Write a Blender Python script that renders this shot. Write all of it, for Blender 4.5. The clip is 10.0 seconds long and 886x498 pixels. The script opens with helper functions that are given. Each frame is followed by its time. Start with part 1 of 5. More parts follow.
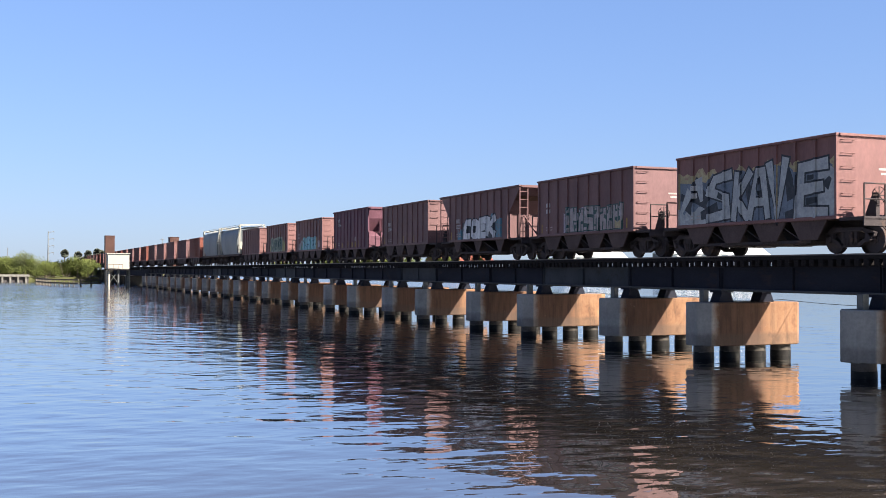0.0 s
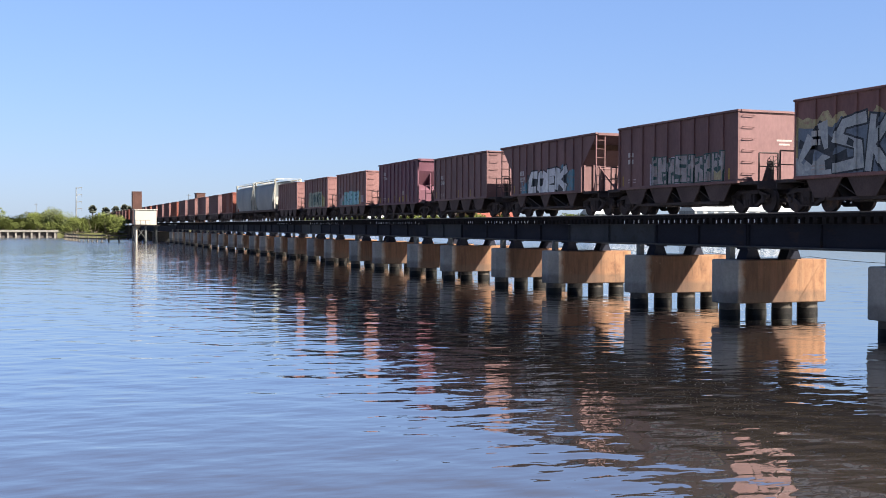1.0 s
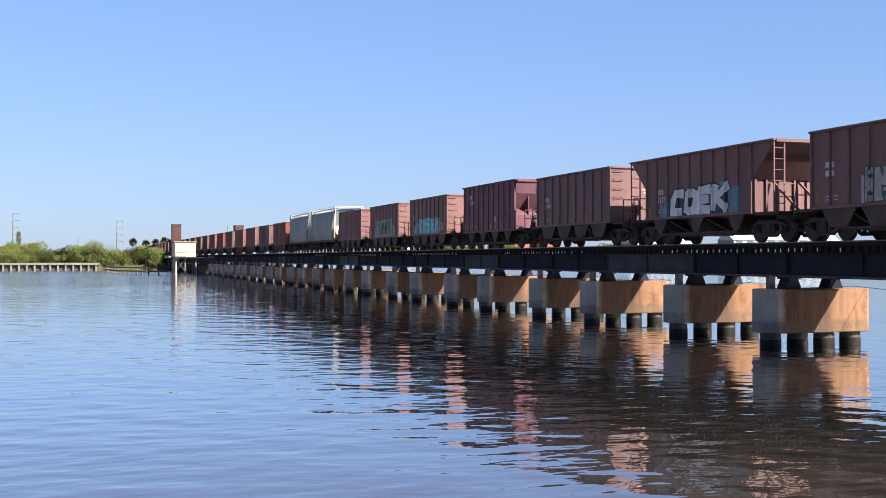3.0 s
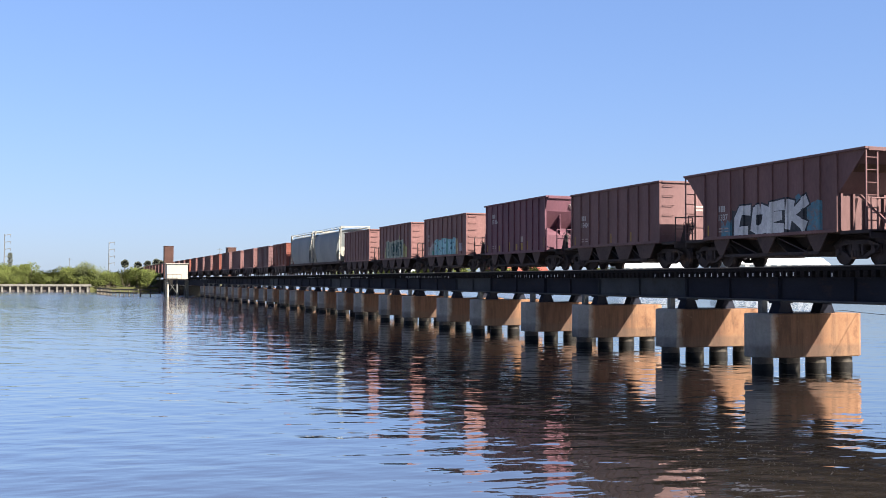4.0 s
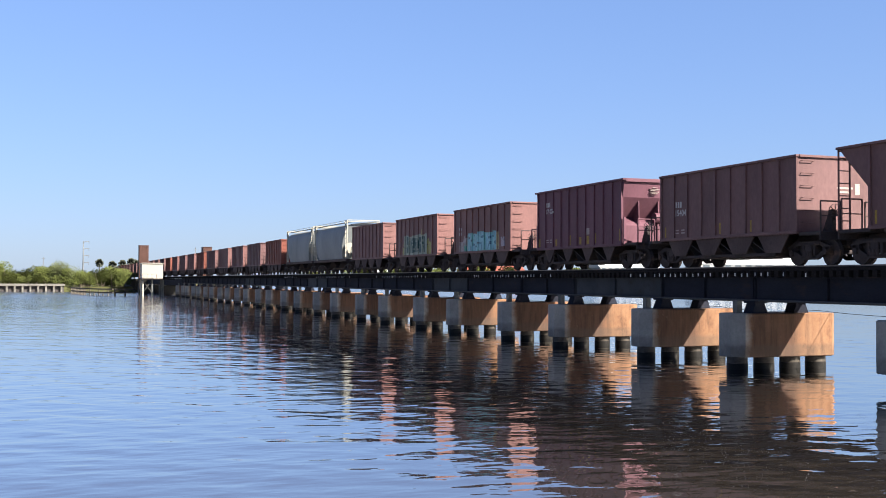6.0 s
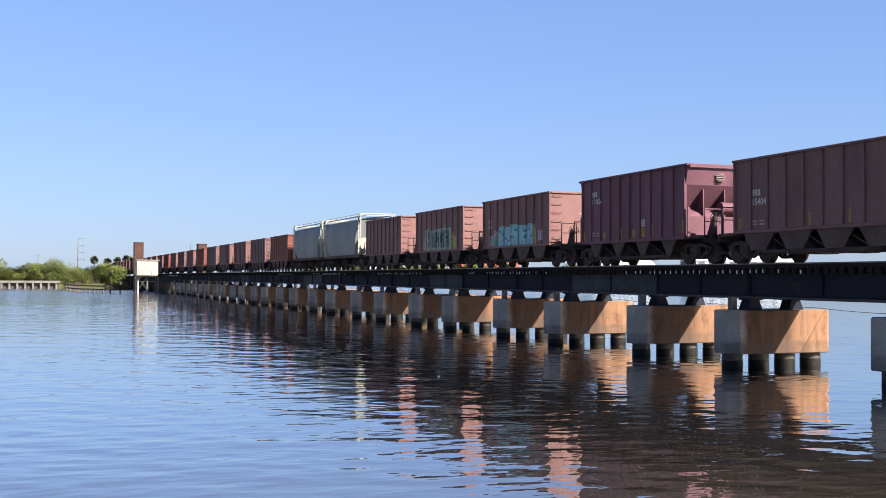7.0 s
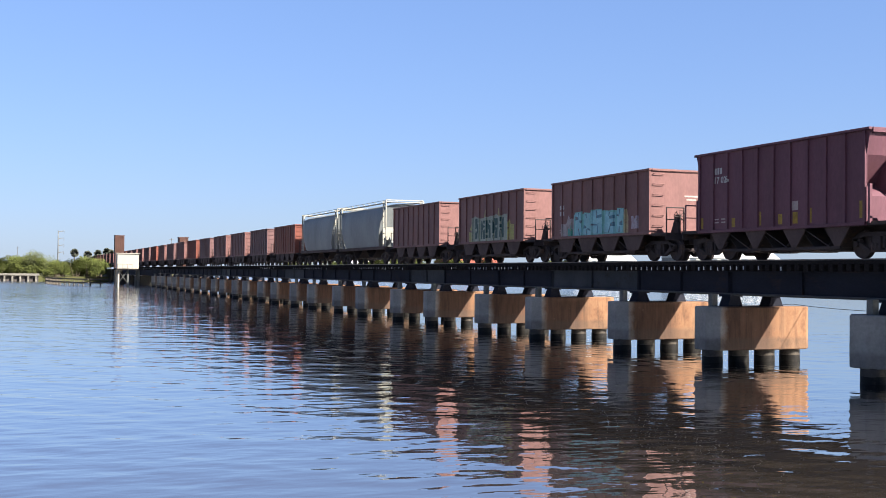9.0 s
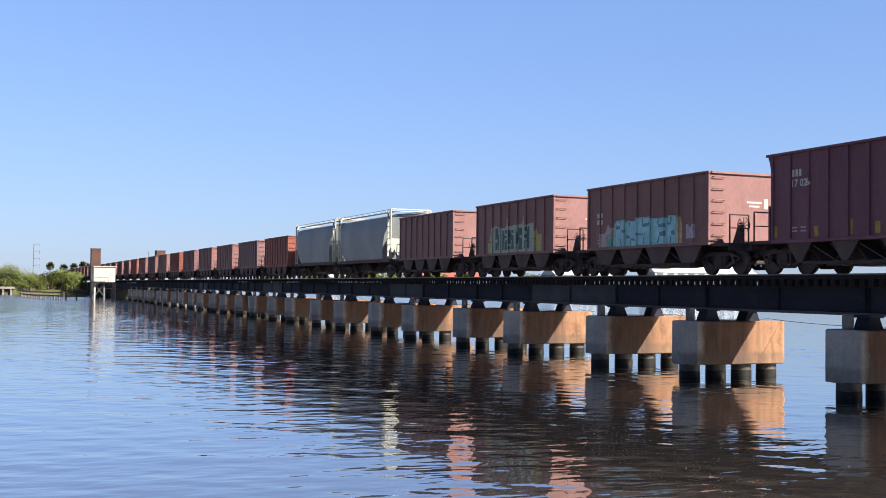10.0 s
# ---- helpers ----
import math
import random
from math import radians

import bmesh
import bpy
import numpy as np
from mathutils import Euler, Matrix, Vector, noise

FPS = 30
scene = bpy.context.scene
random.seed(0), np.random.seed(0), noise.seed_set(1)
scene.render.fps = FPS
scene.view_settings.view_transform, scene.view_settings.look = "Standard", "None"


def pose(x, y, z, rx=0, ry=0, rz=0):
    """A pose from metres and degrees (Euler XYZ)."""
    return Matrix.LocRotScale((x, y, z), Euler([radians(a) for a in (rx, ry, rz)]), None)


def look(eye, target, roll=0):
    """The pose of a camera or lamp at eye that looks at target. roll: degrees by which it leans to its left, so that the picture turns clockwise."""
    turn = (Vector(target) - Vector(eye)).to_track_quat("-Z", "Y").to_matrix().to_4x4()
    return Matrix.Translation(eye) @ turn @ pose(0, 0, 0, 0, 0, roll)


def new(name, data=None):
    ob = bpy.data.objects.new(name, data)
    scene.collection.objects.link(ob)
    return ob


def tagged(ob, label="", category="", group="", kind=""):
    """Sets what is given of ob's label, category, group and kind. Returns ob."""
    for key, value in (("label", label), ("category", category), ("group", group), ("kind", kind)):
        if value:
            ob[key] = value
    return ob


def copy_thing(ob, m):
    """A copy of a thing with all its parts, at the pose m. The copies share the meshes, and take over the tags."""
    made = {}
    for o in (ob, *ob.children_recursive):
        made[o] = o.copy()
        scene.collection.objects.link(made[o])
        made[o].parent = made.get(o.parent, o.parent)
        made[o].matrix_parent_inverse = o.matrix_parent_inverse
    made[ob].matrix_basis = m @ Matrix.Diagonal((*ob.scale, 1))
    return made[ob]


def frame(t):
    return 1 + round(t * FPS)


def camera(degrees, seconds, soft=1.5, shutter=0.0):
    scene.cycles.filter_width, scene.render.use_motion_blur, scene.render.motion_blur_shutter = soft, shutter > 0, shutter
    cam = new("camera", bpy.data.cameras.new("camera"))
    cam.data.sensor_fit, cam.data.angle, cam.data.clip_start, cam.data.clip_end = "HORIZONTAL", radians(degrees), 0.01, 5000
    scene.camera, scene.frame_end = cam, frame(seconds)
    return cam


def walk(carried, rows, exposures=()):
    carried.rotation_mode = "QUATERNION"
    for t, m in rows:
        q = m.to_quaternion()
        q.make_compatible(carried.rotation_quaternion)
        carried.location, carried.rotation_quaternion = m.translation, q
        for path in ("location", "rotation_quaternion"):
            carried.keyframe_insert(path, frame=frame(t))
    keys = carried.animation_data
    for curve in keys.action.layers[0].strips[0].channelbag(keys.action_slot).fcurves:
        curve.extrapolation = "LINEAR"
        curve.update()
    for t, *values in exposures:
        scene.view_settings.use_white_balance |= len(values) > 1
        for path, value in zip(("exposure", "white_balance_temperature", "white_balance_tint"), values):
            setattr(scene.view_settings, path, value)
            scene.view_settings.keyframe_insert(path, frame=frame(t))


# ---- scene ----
SECONDS = 10.0
cam = camera(44.0, SECONDS, soft=0.9)
WATER_TO_EYE = 3.28
EYE = (0.0, 0.0, WATER_TO_EYE)
# seconds, yaw, pitch, roll: a hand-held camera that only turns
PATH = [
    (0.0, -21.751, 1.129, -0.158),
    (0.5, -21.137, -0.113, -0.268),
    (1.0, -20.430, -1.155, -0.272),
    (1.5, -19.666, -1.567, -0.264),
    (2.0, -18.936, -1.162, -0.095),
    (2.5, -18.485, -0.378, 0.024),
    (4.0, -18.890, 1.655, -0.207),
    (4.5, -19.253, 1.804, -0.276),
    (5.0, -19.588, 1.790, -0.362),
    (5.5, -19.896, 1.721, -0.318),
    (7.0, -20.354, 1.489, -0.256),
    (7.5, -20.460, 1.381, -0.313),
    (8.0, -20.615, 1.216, -0.348),
    (8.5, -20.866, 1.118, -0.454),
    (9.0, -21.298, 1.234, -0.578),
    (9.5, -21.873, 1.599, -0.647),
    (10.0, -22.429, 1.980, -0.701),
]
walk(cam, [(t, pose(*EYE, 90 + p, r, y)) for t, y, p, r in PATH])

# ---- light ----
SUN = Vector((1.0, -1.45, 1.37)).normalized()
EXPOSURE = 2.48
world = bpy.data.worlds.new("sky")
scene.world = world
world.use_nodes = True
wn = world.node_tree
sky = wn.nodes.new("ShaderNodeTexSky")
sky.sky_type, sky.sun_disc = "NISHITA", False
sky.sun_elevation = math.asin(SUN.z)
sky.sun_rotation = math.atan2(SUN.x, SUN.y)
sky.air_density, sky.dust_density, sky.ozone_density = 1.3, 0.3, 3.0
# a phone's picture of the sky: flatter from zenith to horizon, and bluer
flat = wn.nodes.new("ShaderNodeGamma")
flat.inputs["Gamma"].default_value = 0.58
blue = wn.nodes.new("ShaderNodeMix")
blue.data_type, blue.blend_type = "RGBA", "MULTIPLY"
blue.inputs["Factor"].default_value = 1.0
blue.inputs["B"].default_value = (0.458, 0.600, 0.965, 1)
wn.links.new(sky.outputs[0], flat.inputs["Color"])
wn.links.new(flat.outputs[0], blue.inputs["A"])
bg = wn.nodes["Background"]
bg.inputs["Strength"].default_value = 0.065
wn.links.new(blue.outputs["Result"], bg.inputs["Color"])
sun = new("sun", bpy.data.lights.new("sun", "SUN"))
sun.data.energy, sun.data.angle, sun.data.color = 5.0, radians(0.53), (1.0, 0.93, 0.82)
sun.matrix_world = look(SUN * 100, (0, 0, 0))
scene.view_settings.exposure = EXPOSURE


# ---- materials ----
PIER_LOW, PIER_TOP = 0.463, 2.10
GIRDERS = (-0.98, 0.90)


def ramp(nt, stops, source):
    node = nt.nodes.new("ShaderNodeValToRGB")
    el = node.color_ramp.elements
    while len(el) < len(stops):
        el.new(0.5)
    for e, (p, c) in zip(el, stops):
        e.position, e.color = p, (*c, 1) if len(c) == 3 else c
    nt.links.new(source, node.inputs[0])
    return node.outputs[0]


def grey(v):
    return (v, v, v)


def surface(name, base, rough=0.7, metal=0.0, wear=None, wear_at=(0.55, 0.7), scale=0.8, stretch=(1, 1, 1), grain=14.0, bump=0.15, spread=0.25, gloss=0.12):
    """A worn surface: base colour mottled at two scales, wear patches, fine relief."""
    m = bpy.data.materials.new(name)
    m.use_nodes = True
    nt = m.node_tree
    b = nt.nodes["Principled BSDF"]
    b.inputs["Roughness"].default_value, b.inputs["Metallic"].default_value = rough, metal
    b.inputs["Specular IOR Level"].default_value = gloss
    tc, info = nt.nodes.new("ShaderNodeTexCoord"), nt.nodes.new("ShaderNodeObjectInfo")
    mul = nt.nodes.new("ShaderNodeVectorMath")
    mul.operation, mul.inputs[1].default_value = "MULTIPLY", stretch
    nt.links.new(tc.outputs["Object"], mul.inputs[0])
    off = nt.nodes.new("ShaderNodeMath")
    off.operation, off.inputs[1].default_value = "MULTIPLY", 37.0
    nt.links.new(info.outputs["Random"], off.inputs[0])
    add = nt.nodes.new("ShaderNodeVectorMath")
    nt.links.new(mul.outputs[0], add.inputs[0])
    nt.links.new(off.outputs[0], add.inputs[1])

    def tex(sc, detail, r=0.6):
        n = nt.nodes.new("ShaderNodeTexNoise")
        n.inputs["Scale"].default_value, n.inputs["Detail"].default_value, n.inputs["Roughness"].default_value = sc, detail, r
        nt.links.new(add.outputs[0], n.inputs["Vector"])
        return n.outputs["Fac"]

    big, fine = tex(scale, 5), tex(grain, 4)
    lo = tuple(c * (1 - spread) for c in base)
    hi = tuple(min(1, c * (1 + spread)) for c in base)
    col = ramp(nt, [(0.3, lo), (0.7, hi)], big)
    mix = nt.nodes.new("ShaderNodeMix")
    mix.data_type, mix.blend_type = "RGBA", "MULTIPLY"
    mix.inputs["Factor"].default_value = 0.7
    nt.links.new(col, mix.inputs["A"])
    nt.links.new(ramp(nt, [(0.3, grey(0.72)), (0.7, grey(1.0))], fine), mix.inputs["B"])
    out = mix.outputs["Result"]
    if wear:
        w = nt.nodes.new("ShaderNodeMix")
        w.data_type = "RGBA"
        nt.links.new(ramp(nt, [(wear_at[0], grey(0)), (wear_at[1], grey(1))], tex(scale * 2.3, 8, 0.7)), w.inputs["Factor"])
        nt.links.new(out, w.inputs["A"])
        w.inputs["B"].default_value = (*wear, 1)
        out = w.outputs["Result"]
    nt.links.new(out, b.inputs["Base Color"])
    if bump:
        bm_ = nt.nodes.new("ShaderNodeBump")
        bm_.inputs["Strength"].default_value, bm_.inputs["Distance"].default_value = bump, 0.02
        nt.links.new(fine, bm_.inputs["Height"])
        nt.links.new(bm_.outputs[0], b.inputs["Normal"])
    return m


def car_paint(name, base, rust):
    return surface(name, base, rough=0.62, wear=rust, wear_at=(0.56, 0.8), scale=0.6, stretch=(1, 1, 0.45), grain=9, bump=0.08, spread=0.19)


OXIDE = car_paint("oxide_brown_paint", (0.112, 0.056, 0.053), (0.096, 0.047, 0.040))
OXIDE_RED = car_paint("oxide_red_paint", (0.117, 0.038, 0.028), (0.086, 0.034, 0.022))
OXIDE_DARK = car_paint("dull_brown_paint", (0.092, 0.050, 0.050), (0.080, 0.043, 0.039))
MAROON = car_paint("maroon_paint", (0.0799, 0.0346, 0.0464), (0.0778, 0.0356, 0.0389))
HOPPER_GREY = car_paint("pale_grey_paint", (0.128, 0.138, 0.140), (0.105, 0.108, 0.105))
CREAM = surface("cream_painted_steel", (0.2184, 0.2080, 0.1784), 0.5, wear=(0.1984, 0.1488, 0.0992), wear_at=(0.62, 0.8))
GRIME = surface("oily_black_steel", (0.0338, 0.0281, 0.0290), 0.8, wear=(0.0703, 0.0450, 0.0338), grain=20, bump=0.3, gloss=0.05)
GRIMY_BROWN = surface("grimy_brown_steel", (0.0558, 0.0406, 0.0388), 0.8, wear=(0.0316, 0.0252, 0.0244), grain=14, bump=0.2, gloss=0.05)
RUSTY = surface("rusted_steel", (0.051, 0.029, 0.020), 0.85, wear=(0.084, 0.045, 0.027), grain=18, bump=0.3)
GIRDER = surface("weathered_dark_steel", (0.0133, 0.0145, 0.0205), 0.8, wear=(0.0260, 0.0178, 0.0164), wear_at=(0.55, 0.75), scale=0.5, stretch=(1, 0.6, 1.5), bump=0.2, gloss=0.02)
GIRDER_PALE = surface("repainted_grey_steel", (0.0272, 0.0304, 0.0360), 0.7, wear=(0.0192, 0.0176, 0.0176), scale=0.5, gloss=0.03)
FLANGE = surface("chalky_flange_steel", (0.0434, 0.0434, 0.0448), 0.75, wear=(0.0420, 0.0294, 0.0238), grain=16, gloss=0.05)
TIMBER = surface("creosoted_timber", (0.0135, 0.0121, 0.0121), 0.9, wear=(0.0297, 0.0243, 0.0216), scale=2.5, stretch=(0.4, 3, 3), grain=18, bump=0.4, gloss=0.0)
DARK_TIMBER = surface("dark_wet_timber", (0.022, 0.019, 0.017), 0.85, wear=(0.05, 0.042, 0.035), scale=2, grain=18, bump=0.3)
PALE_TIMBER = surface("sun_bleached_timber", (0.0760, 0.0664, 0.0544), 0.85, wear=(0.0400, 0.0296, 0.0224), scale=2, grain=18, bump=0.3)
RAIL = surface("rail_steel", (0.16, 0.11, 0.085), 0.5, 0.5, grain=20, gloss=0.5)
PLATE = surface("galvanised_plate", (0.48, 0.47, 0.46), 0.7, 0.0, spread=0.5)
PILE = surface("stained_pile_concrete", (0.050, 0.042, 0.034), 0.75, wear=(0.022, 0.018, 0.015), wear_at=(0.50, 0.70), scale=2.2, grain=14, bump=0.4)
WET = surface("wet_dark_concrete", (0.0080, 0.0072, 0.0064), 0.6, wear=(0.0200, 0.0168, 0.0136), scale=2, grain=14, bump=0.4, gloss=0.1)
POST_GREY = surface("grey_weathered_post", (0.070, 0.072, 0.070), 0.8, scale=2)
SEAWALL_DARK = surface("dark_seawall_concrete", (0.040, 0.036, 0.036), 0.85, wear=(0.065, 0.058, 0.052), scale=0.6)
SEAWALL = surface("pale_seawall_concrete", (0.100, 0.095, 0.085), 0.85, wear=(0.060, 0.055, 0.045), scale=0.5, stretch=(1, 1, 2))
WALL_WHITE = surface("white_painted_wall", (0.2321, 0.2159, 0.1895), 0.7, wear=(0.2210, 0.1845, 0.1479), wear_at=(0.62, 0.85), scale=0.7, spread=0.06)
BROWN_PANEL = surface("brown_sheet_metal", (0.043, 0.021, 0.017), 0.7, wear=(0.055, 0.030, 0.022), scale=0.6)
LEAF = surface("mangrove_leaf", (0.0546, 0.0644, 0.0182), 0.8, scale=0.25, grain=2.0, bump=0, spread=0.5, gloss=0.05)
LEAF_DARK = surface("palm_leaf", (0.060, 0.066, 0.052), 0.8, scale=0.5, grain=3, bump=0, spread=0.4, gloss=0.05)
LEAF_GREY = surface("pine_needles", (0.0559, 0.0637, 0.0273), 0.8, scale=0.5, grain=3, bump=0, spread=0.4, gloss=0.05)
BARK = surface("grey_bark", (0.080, 0.065, 0.050), 0.9, scale=3)
EARTH = surface("sandy_grass_ground", (0.050, 0.052, 0.020), 0.95, wear=(0.110, 0.090, 0.060), scale=0.05, grain=1.0, bump=0.3, spread=0.4)
PYLON = surface("grey_pylon_steel", (0.0800, 0.0840, 0.0880), 0.6)
CABLE = surface("black_cable", (0.03, 0.03, 0.03), 0.6)


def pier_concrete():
    """Grey concrete at the noses, rust-washed between them, with dark run-off, painted deck shade and a damp foot."""
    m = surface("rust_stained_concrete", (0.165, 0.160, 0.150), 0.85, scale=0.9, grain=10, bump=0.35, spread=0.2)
    nt = m.node_tree
    b = nt.nodes["Principled BSDF"]
    src = b.inputs["Base Color"].links[0].from_socket
    tc, info = nt.nodes.new("ShaderNodeTexCoord"), nt.nodes.new("ShaderNodeObjectInfo")
    sep = nt.nodes.new("ShaderNodeSeparateXYZ")
    nt.links.new(tc.outputs["Object"], sep.inputs[0])
    off = nt.nodes.new("ShaderNodeMath")
    off.operation, off.inputs[1].default_value = "MULTIPLY", 51.0
    nt.links.new(info.outputs["Random"], off.inputs[0])

    def patches(stretch, scale, detail, rough):
        mp = nt.nodes.new("ShaderNodeVectorMath")
        mp.operation, mp.inputs[1].default_value = "MULTIPLY", stretch
        nt.links.new(tc.outputs["Object"], mp.inputs[0])
        ad = nt.nodes.new("ShaderNodeVectorMath")
        nt.links.new(mp.outputs[0], ad.inputs[0])
        nt.links.new(off.outputs[0], ad.inputs[1])
        n = nt.nodes.new("ShaderNodeTexNoise")
        n.inputs["Scale"].default_value, n.inputs["Detail"].default_value, n.inputs["Roughness"].default_value = scale, detail, rough
        nt.links.new(ad.outputs[0], n.inputs["Vector"])
        return n.outputs["Fac"]

    def blend(fac, low, high):
        mix = nt.nodes.new("ShaderNodeMix")
        mix.data_type = "RGBA"
        nt.links.new(fac, mix.inputs["Factor"])
        for value, key in ((low, "A"), (high, "B")):
            if isinstance(value, tuple):
                mix.inputs[key].default_value = (*value, 1)
            else:
                nt.links.new(value, mix.inputs[key])
        return mix.outputs["Result"]

    def smear(value, noise_out, amount, lo, hi):
        """A soft edge at lo to hi along one axis, made ragged by noise."""
        k = nt.nodes.new("ShaderNodeMath")
        k.operation, k.inputs[1].default_value = "MULTIPLY_ADD", amount
        nt.links.new(noise_out, k.inputs[0])
        nt.links.new(value, k.inputs[2])
        r = nt.nodes.new("ShaderNodeMapRange")
        r.inputs[1].default_value, r.inputs[2].default_value = lo, hi
        nt.links.new(k.outputs[0], r.inputs[0])
        return r.outputs[0]

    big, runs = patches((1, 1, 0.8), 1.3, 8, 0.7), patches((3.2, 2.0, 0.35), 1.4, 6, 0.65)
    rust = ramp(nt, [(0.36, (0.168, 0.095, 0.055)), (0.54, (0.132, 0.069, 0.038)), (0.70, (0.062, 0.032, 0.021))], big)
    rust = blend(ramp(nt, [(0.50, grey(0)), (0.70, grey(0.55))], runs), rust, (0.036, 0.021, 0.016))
    # run-off below both girders; the wide left patch also paints in the deck's shade
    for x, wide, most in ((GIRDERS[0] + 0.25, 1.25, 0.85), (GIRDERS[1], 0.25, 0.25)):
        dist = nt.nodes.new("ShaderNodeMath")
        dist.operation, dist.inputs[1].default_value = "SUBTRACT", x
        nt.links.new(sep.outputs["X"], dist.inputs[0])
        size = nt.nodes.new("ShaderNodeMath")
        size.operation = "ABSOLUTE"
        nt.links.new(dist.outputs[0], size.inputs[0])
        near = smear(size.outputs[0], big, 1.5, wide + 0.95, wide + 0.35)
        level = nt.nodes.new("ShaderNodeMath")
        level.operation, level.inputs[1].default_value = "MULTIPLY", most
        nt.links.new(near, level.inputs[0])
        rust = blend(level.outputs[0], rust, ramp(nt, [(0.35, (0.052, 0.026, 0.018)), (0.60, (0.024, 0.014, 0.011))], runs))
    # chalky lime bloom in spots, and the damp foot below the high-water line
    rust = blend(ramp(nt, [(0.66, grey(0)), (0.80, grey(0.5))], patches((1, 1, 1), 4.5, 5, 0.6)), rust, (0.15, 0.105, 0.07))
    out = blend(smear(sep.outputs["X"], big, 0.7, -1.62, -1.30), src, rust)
    damp = smear(sep.outputs["Z"], runs, 0.25, PIER_LOW + 0.50, PIER_LOW + 0.66)
    out = blend(damp, blend(ramp(nt, [(0.3, grey(0.25)), (0.7, grey(0.6))], big), out, (0.040, 0.032, 0.026)), out)
    nt.links.new(out, b.inputs["Base Color"])
    return m


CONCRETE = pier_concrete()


def water_material():
    m = bpy.data.materials.new("river_water")
    m.use_nodes = True
    nt = m.node_tree
    b = nt.nodes["Principled BSDF"]
    b.inputs["Base Color"].default_value = (0.032, 0.0268, 0.0238, 1)
    b.inputs["Roughness"].default_value, b.inputs["Specular IOR Level"].default_value = 0.6, 0.0
    # a mirror at a glancing look, nearly clear from above
    gloss = nt.nodes.new("ShaderNodeBsdfGlossy")
    fres = nt.nodes.new("ShaderNodeFresnel")
    fres.inputs["IOR"].default_value = 1.33
    gain = ramp(nt, [(0.055, grey(0)), (0.24, grey(0.56)), (0.42, grey(0.89)), (0.60, grey(1.0))], fres.outputs[0])
    both = nt.nodes.new("ShaderNodeMixShader")
    nt.links.new(gain, both.inputs["Fac"])
    nt.links.new(b.outputs[0], both.inputs[1])
    nt.links.new(gloss.outputs[0], both.inputs[2])
    nt.links.new(both.outputs[0], nt.nodes["Material Output"].inputs["Surface"])
    tc = nt.nodes.new("ShaderNodeTexCoord")
    total = None
    # ripples too small for the mesh: stretch across the wind, turn, size, height
    for stretch, turn, scale, height in (((0.5, 1.0, 1), 24, 2.2, 0.0110), ((0.55, 1.0, 1), 5, 5.5, 0.0030)):
        mp = nt.nodes.new("ShaderNodeMapping")
        mp.inputs["Scale"].default_value = stretch
        mp.inputs["Rotation"].default_value = (0, 0, radians(turn))
        nt.links.new(tc.outputs["Object"], mp.inputs["Vector"])
        n = nt.nodes.new("ShaderNodeTexNoise")
        n.inputs["Scale"].default_value, n.inputs["Detail"].default_value = scale, 1
        nt.links.new(mp.outputs[0], n.inputs["Vector"])
        k = nt.nodes.new("ShaderNodeMath")
        k.operation, k.inputs[1].default_value = "MULTIPLY", height
        nt.links.new(n.outputs["Fac"], k.inputs[0])
        if total is None:
            total = k.outputs[0]
        else:
            a = nt.nodes.new("ShaderNodeMath")
            nt.links.new(total, a.inputs[0])
            nt.links.new(k.outputs[0], a.inputs[1])
            total = a.outputs[0]
    # beyond the lee of the near bank the wind roughens the surface
    sep = nt.nodes.new("ShaderNodeSeparateXYZ")
    nt.links.new(tc.outputs["Object"], sep.inputs[0])
    lee = nt.nodes.new("ShaderNodeMapRange")
    lee.inputs[1].default_value, lee.inputs[2].default_value, lee.inputs[3].default_value, lee.inputs[4].default_value = 50.0, 230.0, 0.008, 0.15
    nt.links.new(sep.outputs["Y"], lee.inputs[0])
    nt.links.new(lee.outputs[0], gloss.inputs["Roughness"])
    bp = nt.nodes.new("ShaderNodeBump")
    bp.inputs["Strength"].default_value, bp.inputs["Distance"].default_value = 1.0, 1.0
    nt.links.new(total, bp.inputs["Height"])
    for node in (b, gloss, fres):
        nt.links.new(bp.outputs[0], node.inputs["Normal"])
    return m


WATER = water_material()


# ---- mesh tools ----
def box(bm, x0, x1, y0, y1, z0, z1, bevel=0.0):
    made = bmesh.ops.create_cube(bm, size=1, matrix=Matrix.LocRotScale(((x0 + x1) / 2, (y0 + y1) / 2, (z0 + z1) / 2), None, (x1 - x0, y1 - y0, z1 - z0)))["verts"]
    if bevel:
        edges = {e for v in made for e in v.link_edges}
        bmesh.ops.bevel(bm, geom=list(edges), offset=bevel, segments=1, affect="EDGES")


def rod(bm, a, b, r, r2=None, n=8):
    a, b = Vector(a), Vector(b)
    d = b - a
    m = Matrix.Translation((a + b) / 2) @ d.to_track_quat("Z", "Y").to_matrix().to_4x4()
    bmesh.ops.create_cone(bm, cap_ends=True, segments=n, radius1=r, radius2=r if r2 is None else r2, depth=d.length, matrix=m)


def bar(bm, a, b, w, h=None):
    """A square bar between two points."""
    a, b = Vector(a), Vector(b)
    d = b - a
    m = Matrix.Translation((a + b) / 2) @ d.to_track_quat("Z", "Y").to_matrix().to_4x4() @ Matrix.Diagonal((w, h or w, d.length, 1))
    bmesh.ops.create_cube(bm, size=1, matrix=m)


